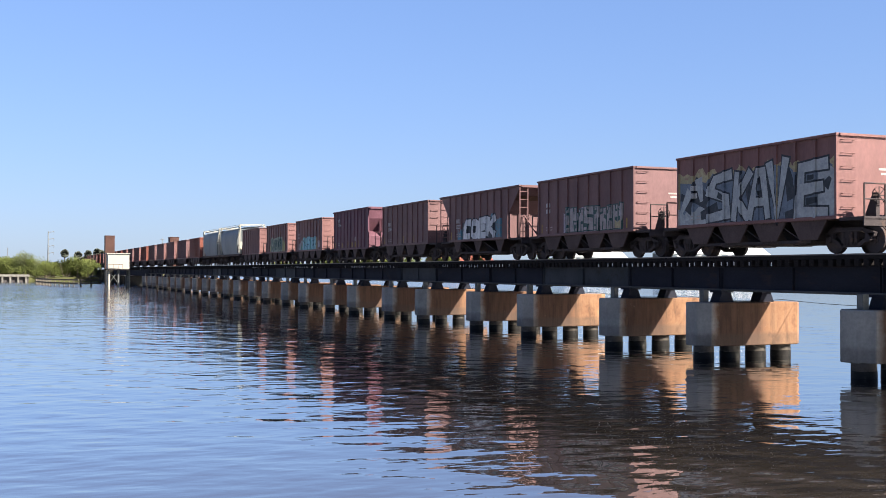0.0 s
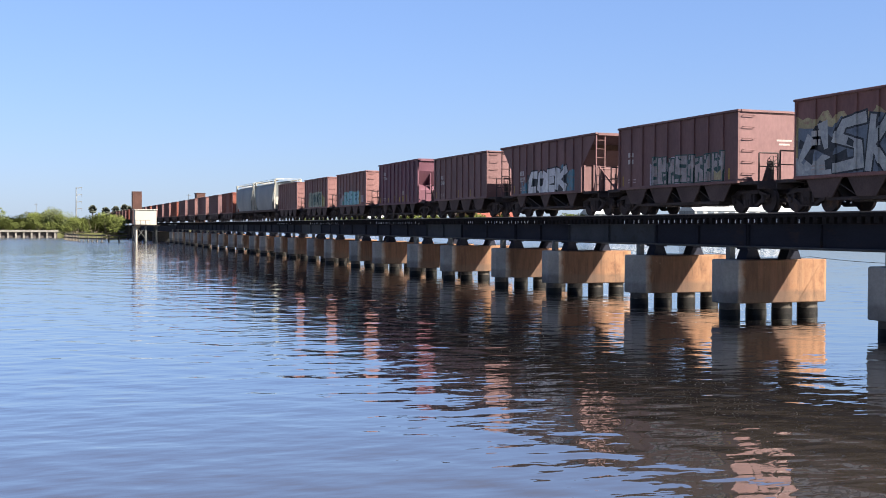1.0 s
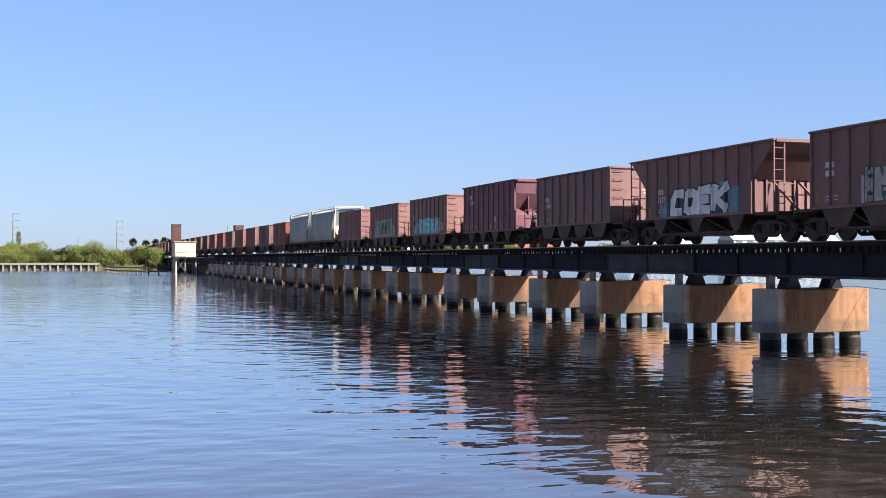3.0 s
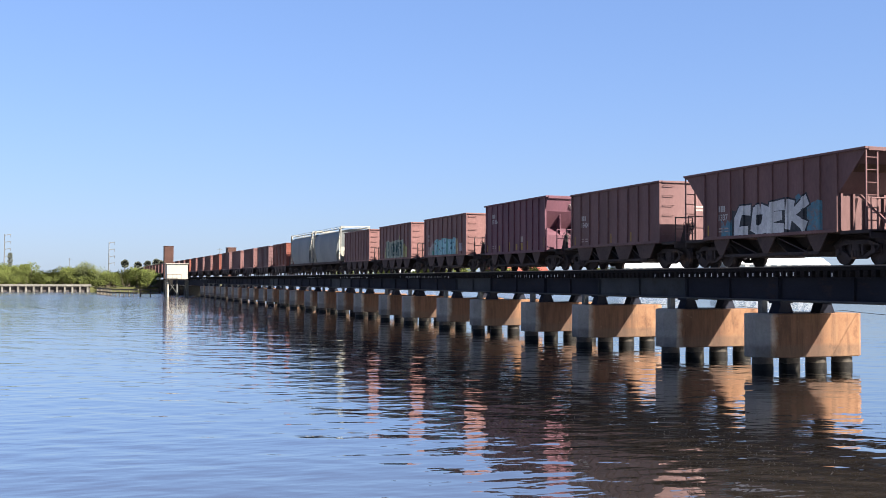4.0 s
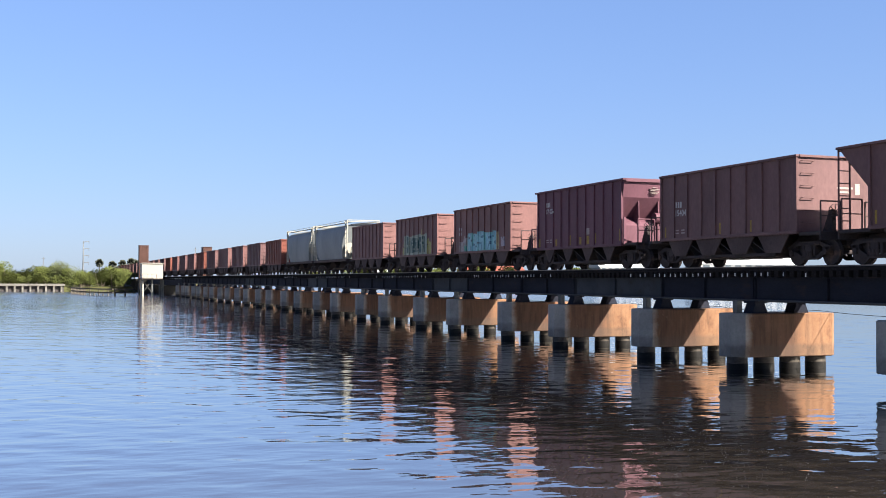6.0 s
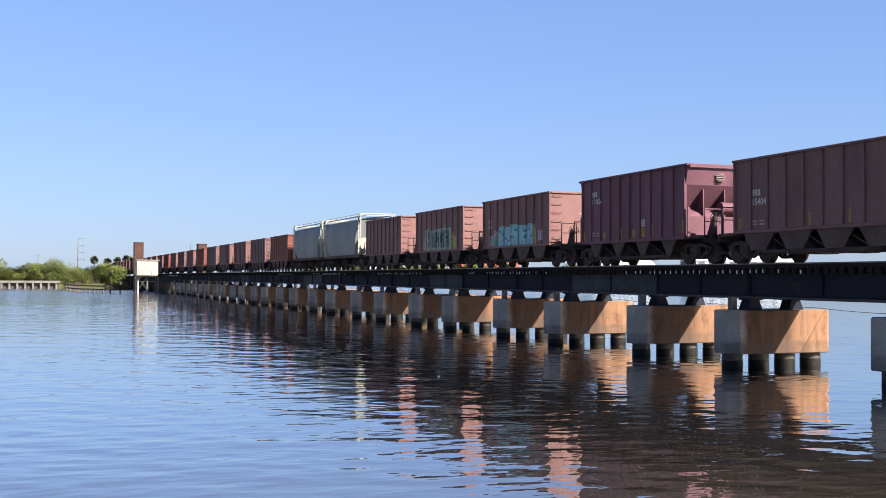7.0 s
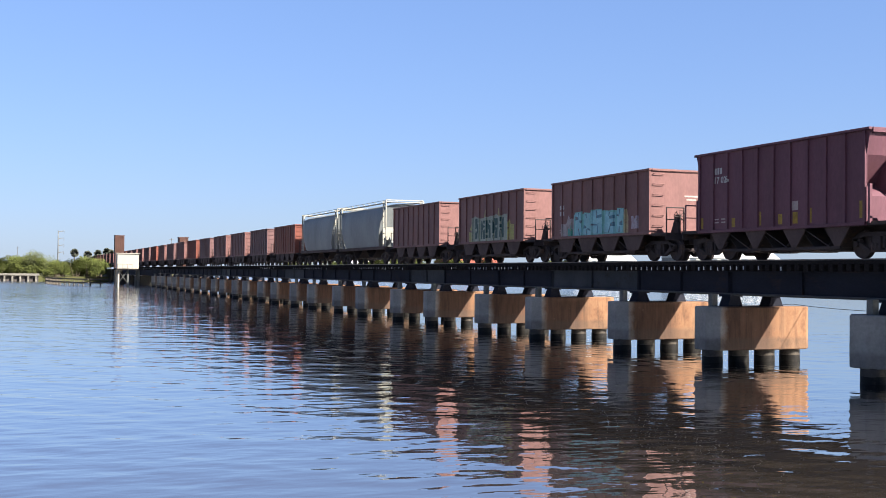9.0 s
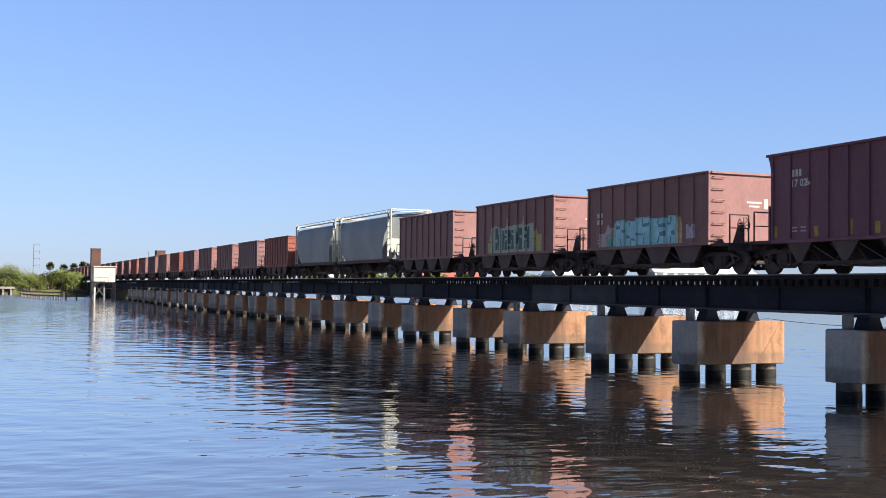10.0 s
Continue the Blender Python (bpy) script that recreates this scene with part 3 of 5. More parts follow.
def hopper_straight(mat, label, half=4.55, top=3.88, sill=1.20, bays=9, count=3):
    """Open aggregate hopper with upright ends and ribbed sides."""
    root = empty("hopper_car", label, "freight car", GROUP)
    for s in (-1, 1):
        bm = bmesh.new()
        box(bm, *sorted((s * 1.50, s * 1.535)), -half, half, sill, top)
        part("side_sheet", bm, mat, root)
        bm = bmesh.new()
        prism(bm, [(-0.05, sill - 0.02), (0.05, sill - 0.02), (0.05, top - 0.03), (-0.05, top - 0.03)], "x", *sorted((s * 1.53, s * 1.60)))
        rib = as_mesh("side_post", bm, mat)
        for k in range(bays + 1):
            shared("side_post", rib, root, pose(0, -half + 0.055 + (2 * half - 0.11) * k / bays, 0))
        bm = bmesh.new()
        box(bm, *sorted((s * 1.47, s * 1.64)), -half - 0.03, half + 0.03, top - 0.05, top + 0.04, 0.012)
        part("top_chord", bm, mat, root)
        bm = bmesh.new()
        box(bm, *sorted((s * 1.40, s * 1.62)), -half, half, sill - 0.09, sill + 0.03, 0.01)
        part("side_sill", bm, mat, root)
        bm = bmesh.new()
        y0, y1 = sorted((s * half, s * (half - 0.035)))
        box(bm, -1.5, 1.5, y0, y1, sill - 0.05, top)
        part("end_sheet", bm, mat, root)
        bm = bmesh.new()
        box(bm, -1.5, 1.5, *sorted((s * (half + 0.07), s * (half - 0.02))), top - 0.06, top + 0.035, 0.012)
        part("end_chord", bm, mat, root)
        end_ladder(root, s * half, s, mat, x=-1.42 if s < 0 else 0.9)
        bm = bmesh.new()
        box(bm, -1.5, 1.5, *sorted((s * half, s * (half + 1.12))), 1.04, 1.16, 0.01)
        box(bm, -1.5, 1.5, *sorted((s * (half + 1.05), s * (half + 1.12))), 0.86, 1.10)
        part("end_platform", bm, GRIME, root)
        railing(root, s * (half + 1.02), s, GRIME, 1.16)
        build_truck(root, s * 4.5)
    # slope sheets and load inside
    bm = bmesh.new()
    prism(bm, [(-half + 0.04, top - 0.55), (half - 0.04, top - 0.55), (half - 0.9, sill), (-half + 0.9, sill)], "x", -1.49, 1.49)
    part("slope_sheet", bm, RUSTY, root)
    brake_gear(root, -half - 0.75, -1)
    pocket_row(root, 3.1, count, sill - 0.08, 0.42, GRIMY_BROWN)
    underframe(root, 6.2)
    couplers(root, 6.2)
    bm = bmesh.new()
    box(bm, 0.15, 0.85, -half - 0.010, -half - 0.002, 2.75, 2.82)
    box(bm, 0.25, 0.75, -half - 0.010, -half - 0.002, 2.60, 2.67)
    box(bm, 0.95, 1.15, -half - 0.010, -half - 0.002, 2.55, 2.95)
    part("end_stencil", bm, STENCIL, root, "faded white stencilled data")
    return root


def side_wall(root, mat, outline, posts, top, sill, half):
    """One side sheet, its posts, top chord and sill, on both sides of the car."""
    bm = bmesh.new()
    prism(bm, [(-0.05, sill - 0.02), (0.05, sill - 0.02), (0.05, top - 0.03), (-0.05, top - 0.03)], "x", -0.035, 0.035)
    post = as_mesh("side_post", bm, mat)
    low = max(abs(y) for y, z in outline if z < sill + 0.1)
    for s in (-1, 1):
        bm = bmesh.new()
        prism(bm, outline, "x", *sorted((s * 1.50, s * 1.535)))
        part("side_sheet", bm, mat, root)
        for y in posts:
            shared("side_post", post, root, pose(s * 1.565, y, 0))
        bm = bmesh.new()
        box(bm, *sorted((s * 1.47, s * 1.64)), -half - 0.03, half + 0.03, top - 0.05, top + 0.04, 0.012)
        part("top_chord", bm, mat, root)
        bm = bmesh.new()
        box(bm, *sorted((s * 1.40, s * 1.62)), -low, low, sill - 0.09, sill + 0.03, 0.01)
        part("side_sill", bm, mat, root)


def end_deck(root, inner, outer, s):
    bm = bmesh.new()
    box(bm, -1.5, 1.5, *sorted((s * inner, s * outer)), 1.04, 1.16, 0.01)
    box(bm, -1.5, 1.5, *sorted((s * (outer - 0.07), s * outer)), 0.86, 1.10)
    part("end_platform", bm, GRIME, root)


def tall_ladder(root, x, y, z0, z1, mat, step=0.42):
    ladder = new("ladder")
    ladder.parent = root
    for dx in (0, 0.46):
        bm = bmesh.new()
        box(bm, x + dx - 0.025, x + dx + 0.025, y - 0.02, y + 0.02, z0, z1)
        part("ladder_rail", bm, mat, ladder)
    z = z0 + 0.3
    while z < z1:
        bm = bmesh.new()
        rod(bm, (x, y, z), (x + 0.46, y, z), 0.02, n=6)
        part("rung", bm, mat, ladder)
        z += step


def hopper_slanted(mat, label, half=5.65, top=3.88, sill=1.20, inset=1.45):
    """Longer hopper whose ends lean outwards above a low bulkhead, with ladders at the corners."""
    root = empty("hopper_car", label, "freight car", GROUP)
    low, mid = half - inset, 2.45
    side_wall(root, mat, [(-low, sill), (-low, mid), (-half, top), (half, top), (low, mid), (low, sill)], [-low + 0.06 + (2 * low - 0.12) * k / 9 for k in range(10)], top, sill, half)
    for s in (-1, 1):
        bm = bmesh.new()
        box(bm, -1.5, 1.5, *sorted((s * low, s * (low - 0.03))), sill - 0.05, mid)
        part("bulkhead", bm, mat, root)
        bm = bmesh.new()
        box(bm, -0.04, 0.04, *sorted((s * low, s * (low + 0.09))), sill, mid)
        rib = as_mesh("bulkhead_post", bm, mat)
        for x in (-1.46, -0.95, -0.35, 0.35, 0.95, 1.46):
            shared("bulkhead_post", rib, root, pose(x, 0, 0))
        bm = bmesh.new()
        prism(bm, [(s * low, mid), (s * half, top), (s * (half - 0.06), top), (s * (low - 0.06), mid)], "x", -1.5, 1.5)
        part("slope_sheet", bm, mat, root)
        bm = bmesh.new()
        box(bm, -1.5, 1.5, *sorted((s * (half + 0.05), s * (half - 0.06))), top - 0.10, top + 0.035, 0.012)
        part("end_chord", bm, mat, root)
        tall_ladder(root, -1.56, s * (half - 0.03), 1.16, top - 0.05, mat)
        bm = bmesh.new()
        box(bm, 0.42, 0.50, *sorted((s * (half - 0.1), s * (half - 0.02))), 1.16, top - 0.05)
        part("end_post", bm, mat, root)
        for x in (-0.7, 0.5):
            bm = bmesh.new()
            bar(bm, (x, s * (low + 0.1), mid - 0.05), (x + 0.35, s * (half - 0.1), 1.16), 0.08)
            part("end_brace", bm, mat, root)
        end_deck(root, low, half + 0.1, s)
        railing(root, s * (half + 0.02), s, mat, 1.16)
        build_truck(root, s * 4.5)
    bm = bmesh.new()
    prism(bm, [(-half + 0.4, top - 0.5), (half - 0.4, top - 0.5), (low - 0.3, mid), (low - 0.9, sill), (-low + 0.9, sill), (-low + 0.3, mid)], "x", -1.49, 1.49)
    part("load_floor", bm, RUSTY, root)
    pocket_row(root, 3.0, 2, sill - 0.08, 0.45, GRIMY_BROWN, (0.20, 0.05))
    underframe(root, 6.2)
    couplers(root, 6.2)
    return root


def hopper_flared(mat, label, half=4.75, top=4.10, sill=1.12):
    """Hopper with an upright upper end over a recessed slope with fins, air tank and brake wheel."""
    root = empty("hopper_car", label, "freight car", GROUP)
    lip, knee, back = 3.28, 2.15, half - 0.95
    side_wall(root, mat, [(-half + 0.2, sill), (-half + 0.2, lip), (-half, top), (half, top), (half - 0.2, lip), (half - 0.2, sill)], [-half + 0.25 + (2 * half - 0.5) * k / 10 for k in range(11)], top, sill, half)
    for s in (-1, 1):
        bm = bmesh.new()
        prism(bm, [(s * (half - 0.2), lip), (s * half, top), (s * (half - 0.04), top), (s * (half - 0.24), lip)], "x", -1.5, 1.5)
        part("end_sheet", bm, mat, root)
        bm = bmesh.new()
        prism(bm, [(s * (half - 0.2), lip), (s * back, knee), (s * (back - 0.05), knee), (s * (half - 0.25), lip)], "x", -1.5, 1.5)
        part("slope_sheet", bm, mat, root)
        bm = bmesh.new()
        box(bm, -1.5, 1.5, *sorted((s * back, s * (back - 0.04))), sill - 0.05, knee)
        part("bulkhead", bm, mat, root)
        bm = bmesh.new()
        prism(bm, [(s * (half - 0.28), sill - 0.04), (s * (half - 0.28), 1.98), (s * (half - 0.42), 2.14), (s * (back + 0.02), 2.42), (s * (back + 0.02), sill - 0.04)], "x", -1.46, 1.46)
        part("lower_housing", bm, mat, root)
        for x in (-0.64, 0.40, 1.20):
            bm = bmesh.new()
            prism(bm, [(s * (half - 0.28), 3.14), (s * (half - 0.24), 2.02), (s * (back + 0.03), 2.38)], "x", x - 0.02, x + 0.02)
            part("fin", bm, mat, root)
        bm = bmesh.new()
        box(bm, -1.5, 1.5, *sorted((s * (half + 0.06), s * (half - 0.05))), top - 0.13, top + 0.04, 0.015)
        part("end_chord", bm, mat, root)
        bm = bmesh.new()
        box(bm, -1.56, -1.46, *sorted((s * (half - 0.1), s * (half - 0.02))), 1.1, 2.35)
        part("corner_post", bm, mat, root)
        end_deck(root, back, half + 1.05, s)
        railing(root, s * (half + 0.95), s, mat, 1.16)
        build_truck(root, s * 4.5)
    bm = bmesh.new()
    rod(bm, (0.15, -half + 0.25, 2.35), (1.25, -half + 0.25, 2.35), 0.24, n=18)
    part("air_tank", bm, mat, root, smooth=False)
    for x in (0.35, 1.05):
        bm = bmesh.new()
        box(bm, x - 0.04, x + 0.04, -half + 0.2, -half + 0.3, 1.16, 2.2)
        part("tank_stand", bm, mat, root)
    brake_gear(root, -half - 0.55, -1)
    bm = bmesh.new()
    prism(bm, [(-half + 0.35, top - 0.5), (half - 0.35, top - 0.5), (half - 0.5, lip), (back - 0.2, knee), (back - 0.6, sill), (-back + 0.6, sill), (-back + 0.2, knee), (-half + 0.5, lip)], "x", -1.49, 1.49)
    part("load_floor", bm, RUSTY, root)
    pocket_row(root, 3.2, 3, sill - 0.06, 0.36, GRIMY_BROWN, (0.29, 0.06))
    underframe(root, 6.2)
    couplers(root, 6.2)
    # yellow reflector patches low on the side
    for y, w, h, z in ((4.35, 0.13, 0.42, 1.22), (2.75, 0.09, 0.42, 1.22), (2.35, 0.20, 0.34, 1.22), (0.75, 0.09, 0.50, 1.22), (-0.35, 0.22, 0.36, 1.22), (-1.15, 0.26, 0.40, 1.22), (-1.95, 0.08, 0.5, 1.22), (-4.35, 0.20, 0.55, 1.28)):
        bm = bmesh.new()
        box(bm, -1.541, -1.536, y - w / 2, y + w / 2, z, z + h)
        part("reflector", bm, YELLOW, root, "yellow reflector patch")
    bm = bmesh.new()
    box(bm, -1.541, -1.536, -1.30, -0.99, 1.68, 2.0)
    part("placard", bm, STENCIL, root, "pale grey placard")
    bm = bmesh.new()
    for k, (x0, x1) in enumerate(((-0.05, 0.2), (-0.2, 0.3), (-0.15, 0.26), (-0.18, 0.28), (-0.1, 0.22))):
        box(bm, x0, x1, -half + 0.03, -half + 0.12, 3.74 - k * 0.07, 3.757 - k * 0.07)
    part("end_stencil", bm, STENCIL, root, "small white stencilled data")
    return root


def covered_hopper(mat, label):
    """Two-bay covered hopper: bulging sides, roof, running boards and end cages."""
    root = empty("covered_hopper_car", label, "freight car", GROUP)
    prof = [(-1.42, 1.30), (-1.54, 1.75), (-1.60, 2.4), (-1.60, 3.1), (-1.52, 3.75), (-1.32, 4.15), (-0.9, 4.36), (0, 4.45)]
    prof += [(-x, z) for x, z in reversed(prof[:-1])]

    def reach(z):
        return 4.35 + (z - 1.3) / 3.15 * 1.45
    bm = bmesh.new()
    rings = [[bm.verts.new((x, s * reach(z) * f, z)) for x, z in prof] for s, f in ((-1, 1), (-1, 0.33), (1, 0.33), (1, 1))]
    for a, b in zip(rings, rings[1:]):
        for i in range(len(prof) - 1):
            bm.faces.new((a[i], a[i + 1], b[i + 1], b[i]))
        bm.faces.new((a[-1], a[0], b[0], b[-1]))
    bm.faces.new(rings[0])
    bm.faces.new(rings[-1])
    bmesh.ops.recalc_face_normals(bm, faces=bm.faces[:])
    part("body", bm, mat, root, smooth=True)
    for s in (-1, 1):
        bm = bmesh.new()
        box(bm, *sorted((s * 1.38, s * 1.56)), -6.1, 6.1, 1.05, 1.28, 0.02)
        part("side_sill", bm, GRIMY_BROWN, root)
        bm = bmesh.new()
        box(bm, *sorted((s * 0.95, s * 1.25)), -6.0, 6.0, 4.50, 4.54)
        part("running_board", bm, CREAM, root, "cream roof walkway")
        bm = bmesh.new()
        bar(bm, (s * 1.40, -6.05, 4.66), (s * 1.40, 6.05, 4.66), 0.03)
        for k in range(9):
            y = -6 + 1.5 * k
            bar(bm, (s * 1.40, y, 4.66), (s * 1.1, y, 4.5), 0.028)
        part("roof_rail", bm, CREAM, root, "cream roof edge rail")
        for x in (-1.45, 1.45):
            bm = bmesh.new()
            box(bm, x - 0.045, x + 0.045, s * 6.02 - 0.045, s * 6.02 + 0.045, 1.05, 4.66, 0.01)
            part("corner_post", bm, CREAM, root, "cream corner post")
            bm = bmesh.new()
            box(bm, x - 0.05, x + 0.05, s * 5.45 - 0.04, s * 5.45 + 0.04, 1.05, 4.6)
            for k in range(8):
                z = 1.4 + k * 0.42
                bar(bm, (x, s * 5.45, z), (x, s * 6.02, z), 0.035)
            part("corner_ladder", bm, CREAM, root, "cream corner ladder")
        bm = bmesh.new()
        box(bm, -1.45, 1.45, *sorted((s * 5.6, s * 6.05)), 4.52, 4.57)
        bar(bm, (-1.45, s * 6.02, 4.68), (1.45, s * 6.02, 4.68), 0.06)
        part("end_walkway", bm, CREAM, root, "cream roof end walkway")
        bm = bmesh.new()
        bmesh.ops.create_cone(bm, cap_ends=True, segments=24, radius1=0.62, radius2=0.62, depth=0.10, matrix=pose(-0.75, s * 4.95, 2.35, 90))
        part("end_stiffener", bm, CREAM, root, "cream round end plate")
        for x in (-0.75, 0.75):
            bm = bmesh.new()
            bar(bm, (x, s * 4.9, 2.0), (x, s * 5.9, 1.2), 0.14)
            part("end_strut", bm, mat, root)
        end_deck(root, 4.4, 6.1, s)
        build_truck(root, s * 4.9)
    for y in (-1.8, 1.8):
        bm = bmesh.new()
        for s in (-1, 1):
            prism(bm, [(y + s * 1.75, 1.3), (y + s * 0.45, 0.5), (y + s * 0.38, 0.5), (y + s * 1.65, 1.3)], "x", -1.2, 1.2)
        box(bm, -0.6, 0.6, y - 0.5, y + 0.5, 0.36, 0.52)
        part("hopper_bay", bm, GRIME, root)
    underframe(root, 6.4)
    couplers(root, 6.45)
    return root


straight = hopper_straight(OXIDE, "faded oxide-brown open hopper car with ribbed steel sides")
straight_red = hopper_straight(OXIDE_RED, "bright oxide-red open hopper car with ribbed steel sides")
straight_dark = hopper_straight(OXIDE_DARK, "dull brown open hopper car with ribbed steel sides")
slanted = hopper_slanted(OXIDE_DARK, "dull brown hopper car with leaning ends and white graffiti on blue")
flared = hopper_flared(MAROON, "maroon hopper car with finned ends and yellow reflector patches")
covered = covered_hopper(HOPPER_GREY, "pale grey covered hopper car with bulging sides and roof walkways")
CARS, PLACED = [], set()


def put(master, y, label=""):
    if master in PLACED:
        ob = copy_thing(master, pose(TRACK_X, y, RAIL_Z))
    else:
        PLACED.add(master)
        ob = master
        ob.matrix_basis = pose(TRACK_X, y, RAIL_Z)
    CARS.append((ob, y))
    return tagged(ob, label)


# copies are made before any paint is added to a single car
car_a = put(straight, 32.80, "oxide-brown open hopper car covered in silver and black graffiti")
car_b = put(straight_dark, 45.17, "dull brown open hopper car with faded pale graffiti")
car_c = put(slanted, 57.52)
car_d = put(straight_dark, 69.82, "dull brown open hopper car with ribbed sides and white stencils")
car_e = put(flared, 82.28)
car_f = put(straight, 94.95, "oxide-brown open hopper car with light blue graffiti")
car_g = put(straight, 107.28, "oxide-brown open hopper car with green and yellow graffiti")
car_h = put(straight, 119.7, "faded oxide-brown open hopper car with ribbed steel sides")
put(covered, 132.4)
put(covered, 145.4)
for k in range(24):
    y = 158.3 + 12.4 * k
    if k in (0, 5, 9, 14):
        put(straight_red, y)
    elif k % 3 == 1:
        put(straight_dark, y, "dull brown open hopper car with ribbed steel sides")
    else:
        put(straight, y, "faded oxide-brown open hopper car with ribbed steel sides")


# ---- paint on single cars ----
def flat_letters(text, height, offset):
    """The outline of a word in the built-in font as a flat bmesh, fattened by offset, its width and left edge."""
    cu = bpy.data.curves.new("word", "FONT")
    cu.body, cu.size, cu.offset, cu.resolution_u, cu.space_character = text, height, offset, 3, 1.02
    ob = bpy.data.objects.new("word", cu)
    scene.collection.objects.link(ob)
    bpy.context.view_layer.update()
    me = ob.evaluated_get(bpy.context.evaluated_depsgraph_get()).to_mesh()
    bm = bmesh.new()
    bm.from_mesh(me)
    bpy.data.objects.remove(ob)
    bpy.data.curves.remove(cu)
    return bm


def lay_on_side(car, name, bm, material, posts, lift, label=""):
    """Lays a flat mesh of (y, z) in x = 0 on the near side of a car, following the posts."""
    for y in posts:
        for e in (-0.060, -0.052, 0.052, 0.060):
            bmesh.ops.bisect_plane(bm, geom=bm.verts[:] + bm.edges[:] + bm.faces[:], plane_co=(0, y + e, 0), plane_no=(0, 1, 0))
    for v in bm.verts:
        x = -1.601 if any(abs(v.co.y - p) < 0.056 for p in posts) else -1.536
        v.co.x = x - lift - v.co.x
    if bm.faces:
        return part(name, bm, material, car, label)
    bm.free()


def word_on_side(car, text, y, z, height, offset, material, posts, lift, stretch=1.0, lean=0.0, width=None, name="graffiti", label=""):
    """A word that starts at (y, z) and runs towards the near end."""
    bm = flat_letters(text, 1.0, offset / height)
    xs = [v.co.x for v in bm.verts]
    x0, w = min(xs), max(xs) - min(xs)
    k = (width / w) if width else height * stretch
    for v in bm.verts:
        u, h = (v.co.x - x0) * k, v.co.y * height
        v.co = (0, y - u - lean * h, z + h)
    return lay_on_side(car, name, bm, material, posts, lift, label)


def blob_on_side(car, outline, material, posts, lift, label="", name="graffiti"):
    bm = bmesh.new()
    foot = outline[0][1]
    top = [bm.verts.new((0, y, z)) for y, z in outline[1:-1]]
    base = [bm.verts.new((0, y, foot)) for y, z in outline[1:-1]]
    for k in range(len(top) - 1):
        bm.faces.new((base[k], base[k + 1], top[k + 1], top[k]))
    return lay_on_side(car, name, bm, material, posts, lift, label)


def spray(name, base, other, scale=1.6):
    return surface(name, base, 0.55, wear=other, wear_at=(0.48, 0.66), scale=scale, grain=12, bump=0.03, spread=0.2)


SILVER = spray("silver_spray", (0.224, 0.233, 0.235), (0.134, 0.146, 0.160))
WHITE_SPRAY = spray("white_spray", (0.3564, 0.3600, 0.3648), (0.2616, 0.2652, 0.2808))
BLACK_SPRAY = spray("black_spray", (0.019, 0.022, 0.027), (0.032, 0.032, 0.038))
BLUE_SPRAY = spray("blue_spray", (0.044, 0.119, 0.162), (0.108, 0.076, 0.071), 2.2)
SKY_SPRAY = spray("light_blue_spray", (0.108, 0.249, 0.233), (0.071, 0.184, 0.195))
TEAL_SPRAY = spray("teal_spray", (0.032, 0.162, 0.141), (0.162, 0.130, 0.054), 2.0)
DUSTY = spray("dusty_yellow_spray", (0.227, 0.195, 0.108), (0.162, 0.092, 0.071), 2.5)
LILAC = spray("lilac_spray", (0.227, 0.206, 0.238), (0.141, 0.086, 0.081), 3.0)
GREEN_SPRAY = spray("green_spray", (0.198, 0.198, 0.059), (0.152, 0.086, 0.059), 2.4)
DARK_TEAL = spray("dark_teal_spray", (0.017, 0.044, 0.044), (0.032, 0.054, 0.049))
PALE_BLUE = spray("pale_blue_spray", (0.150, 0.285, 0.310), (0.095, 0.225, 0.270))
PALE_GREEN = spray("pale_green_spray", (0.1807, 0.1994, 0.1613), (0.1138, 0.1426, 0.1044), 3.0)
CHALK = surface("white_car_lettering", (0.2670, 0.2580, 0.2498), 0.6, spread=0.12)
POSTS_A = [-4.495 + 8.99 * k / 9 for k in range(10)]
POSTS_B = [-4.14 + 8.28 * k / 9 for k in range(10)]
POSTS_C = [-4.50 + 9.00 * k / 10 for k in range(11)]
rng = random.Random(21)


def cloud(y0, y1, z0, z1, bumps, amount, seed):
    """An uneven cloud outline between two ends of the side, flat at its foot."""
    r = random.Random(seed)
    top = [(y0 + (y1 - y0) * k / bumps, z1 - r.uniform(0, amount)) for k in range(bumps + 1)]
    return [(y0, z0)] + top + [(y1, z0)]


def ribbon(bm, pts, widths):
    """A band of paint along a line, mitred at its corners."""
    pts = [Vector(p) for p in pts]
    rows = []
    for i, p in enumerate(pts):
        d0 = (p - pts[i - 1]).normalized() if i else None
        d1 = (pts[i + 1] - p).normalized() if i + 1 < len(pts) else None
        n0, n1 = [Vector((-d.y, d.x)) if d else None for d in (d0, d1)]
        n = ((n0 or n1) + (n1 or n0)).normalized()
        k = widths[i] / max(0.6, n.dot(n0 or n1))
        rows.append([bm.verts.new((0, q.x, q.y)) for q in (p - n * k, p + n * k)])
    for a, b in zip(rows, rows[1:]):
        bm.faces.new((a[0], b[0], b[1], a[1]))


def dab(car, a, b, wa, wb, material, posts, lift):
    """One tapered touch of paint."""
    bm = bmesh.new()
    ribbon(bm, (a, b), (wa, wb))
    lay_on_side(car, "graffiti", bm, material, posts, lift)


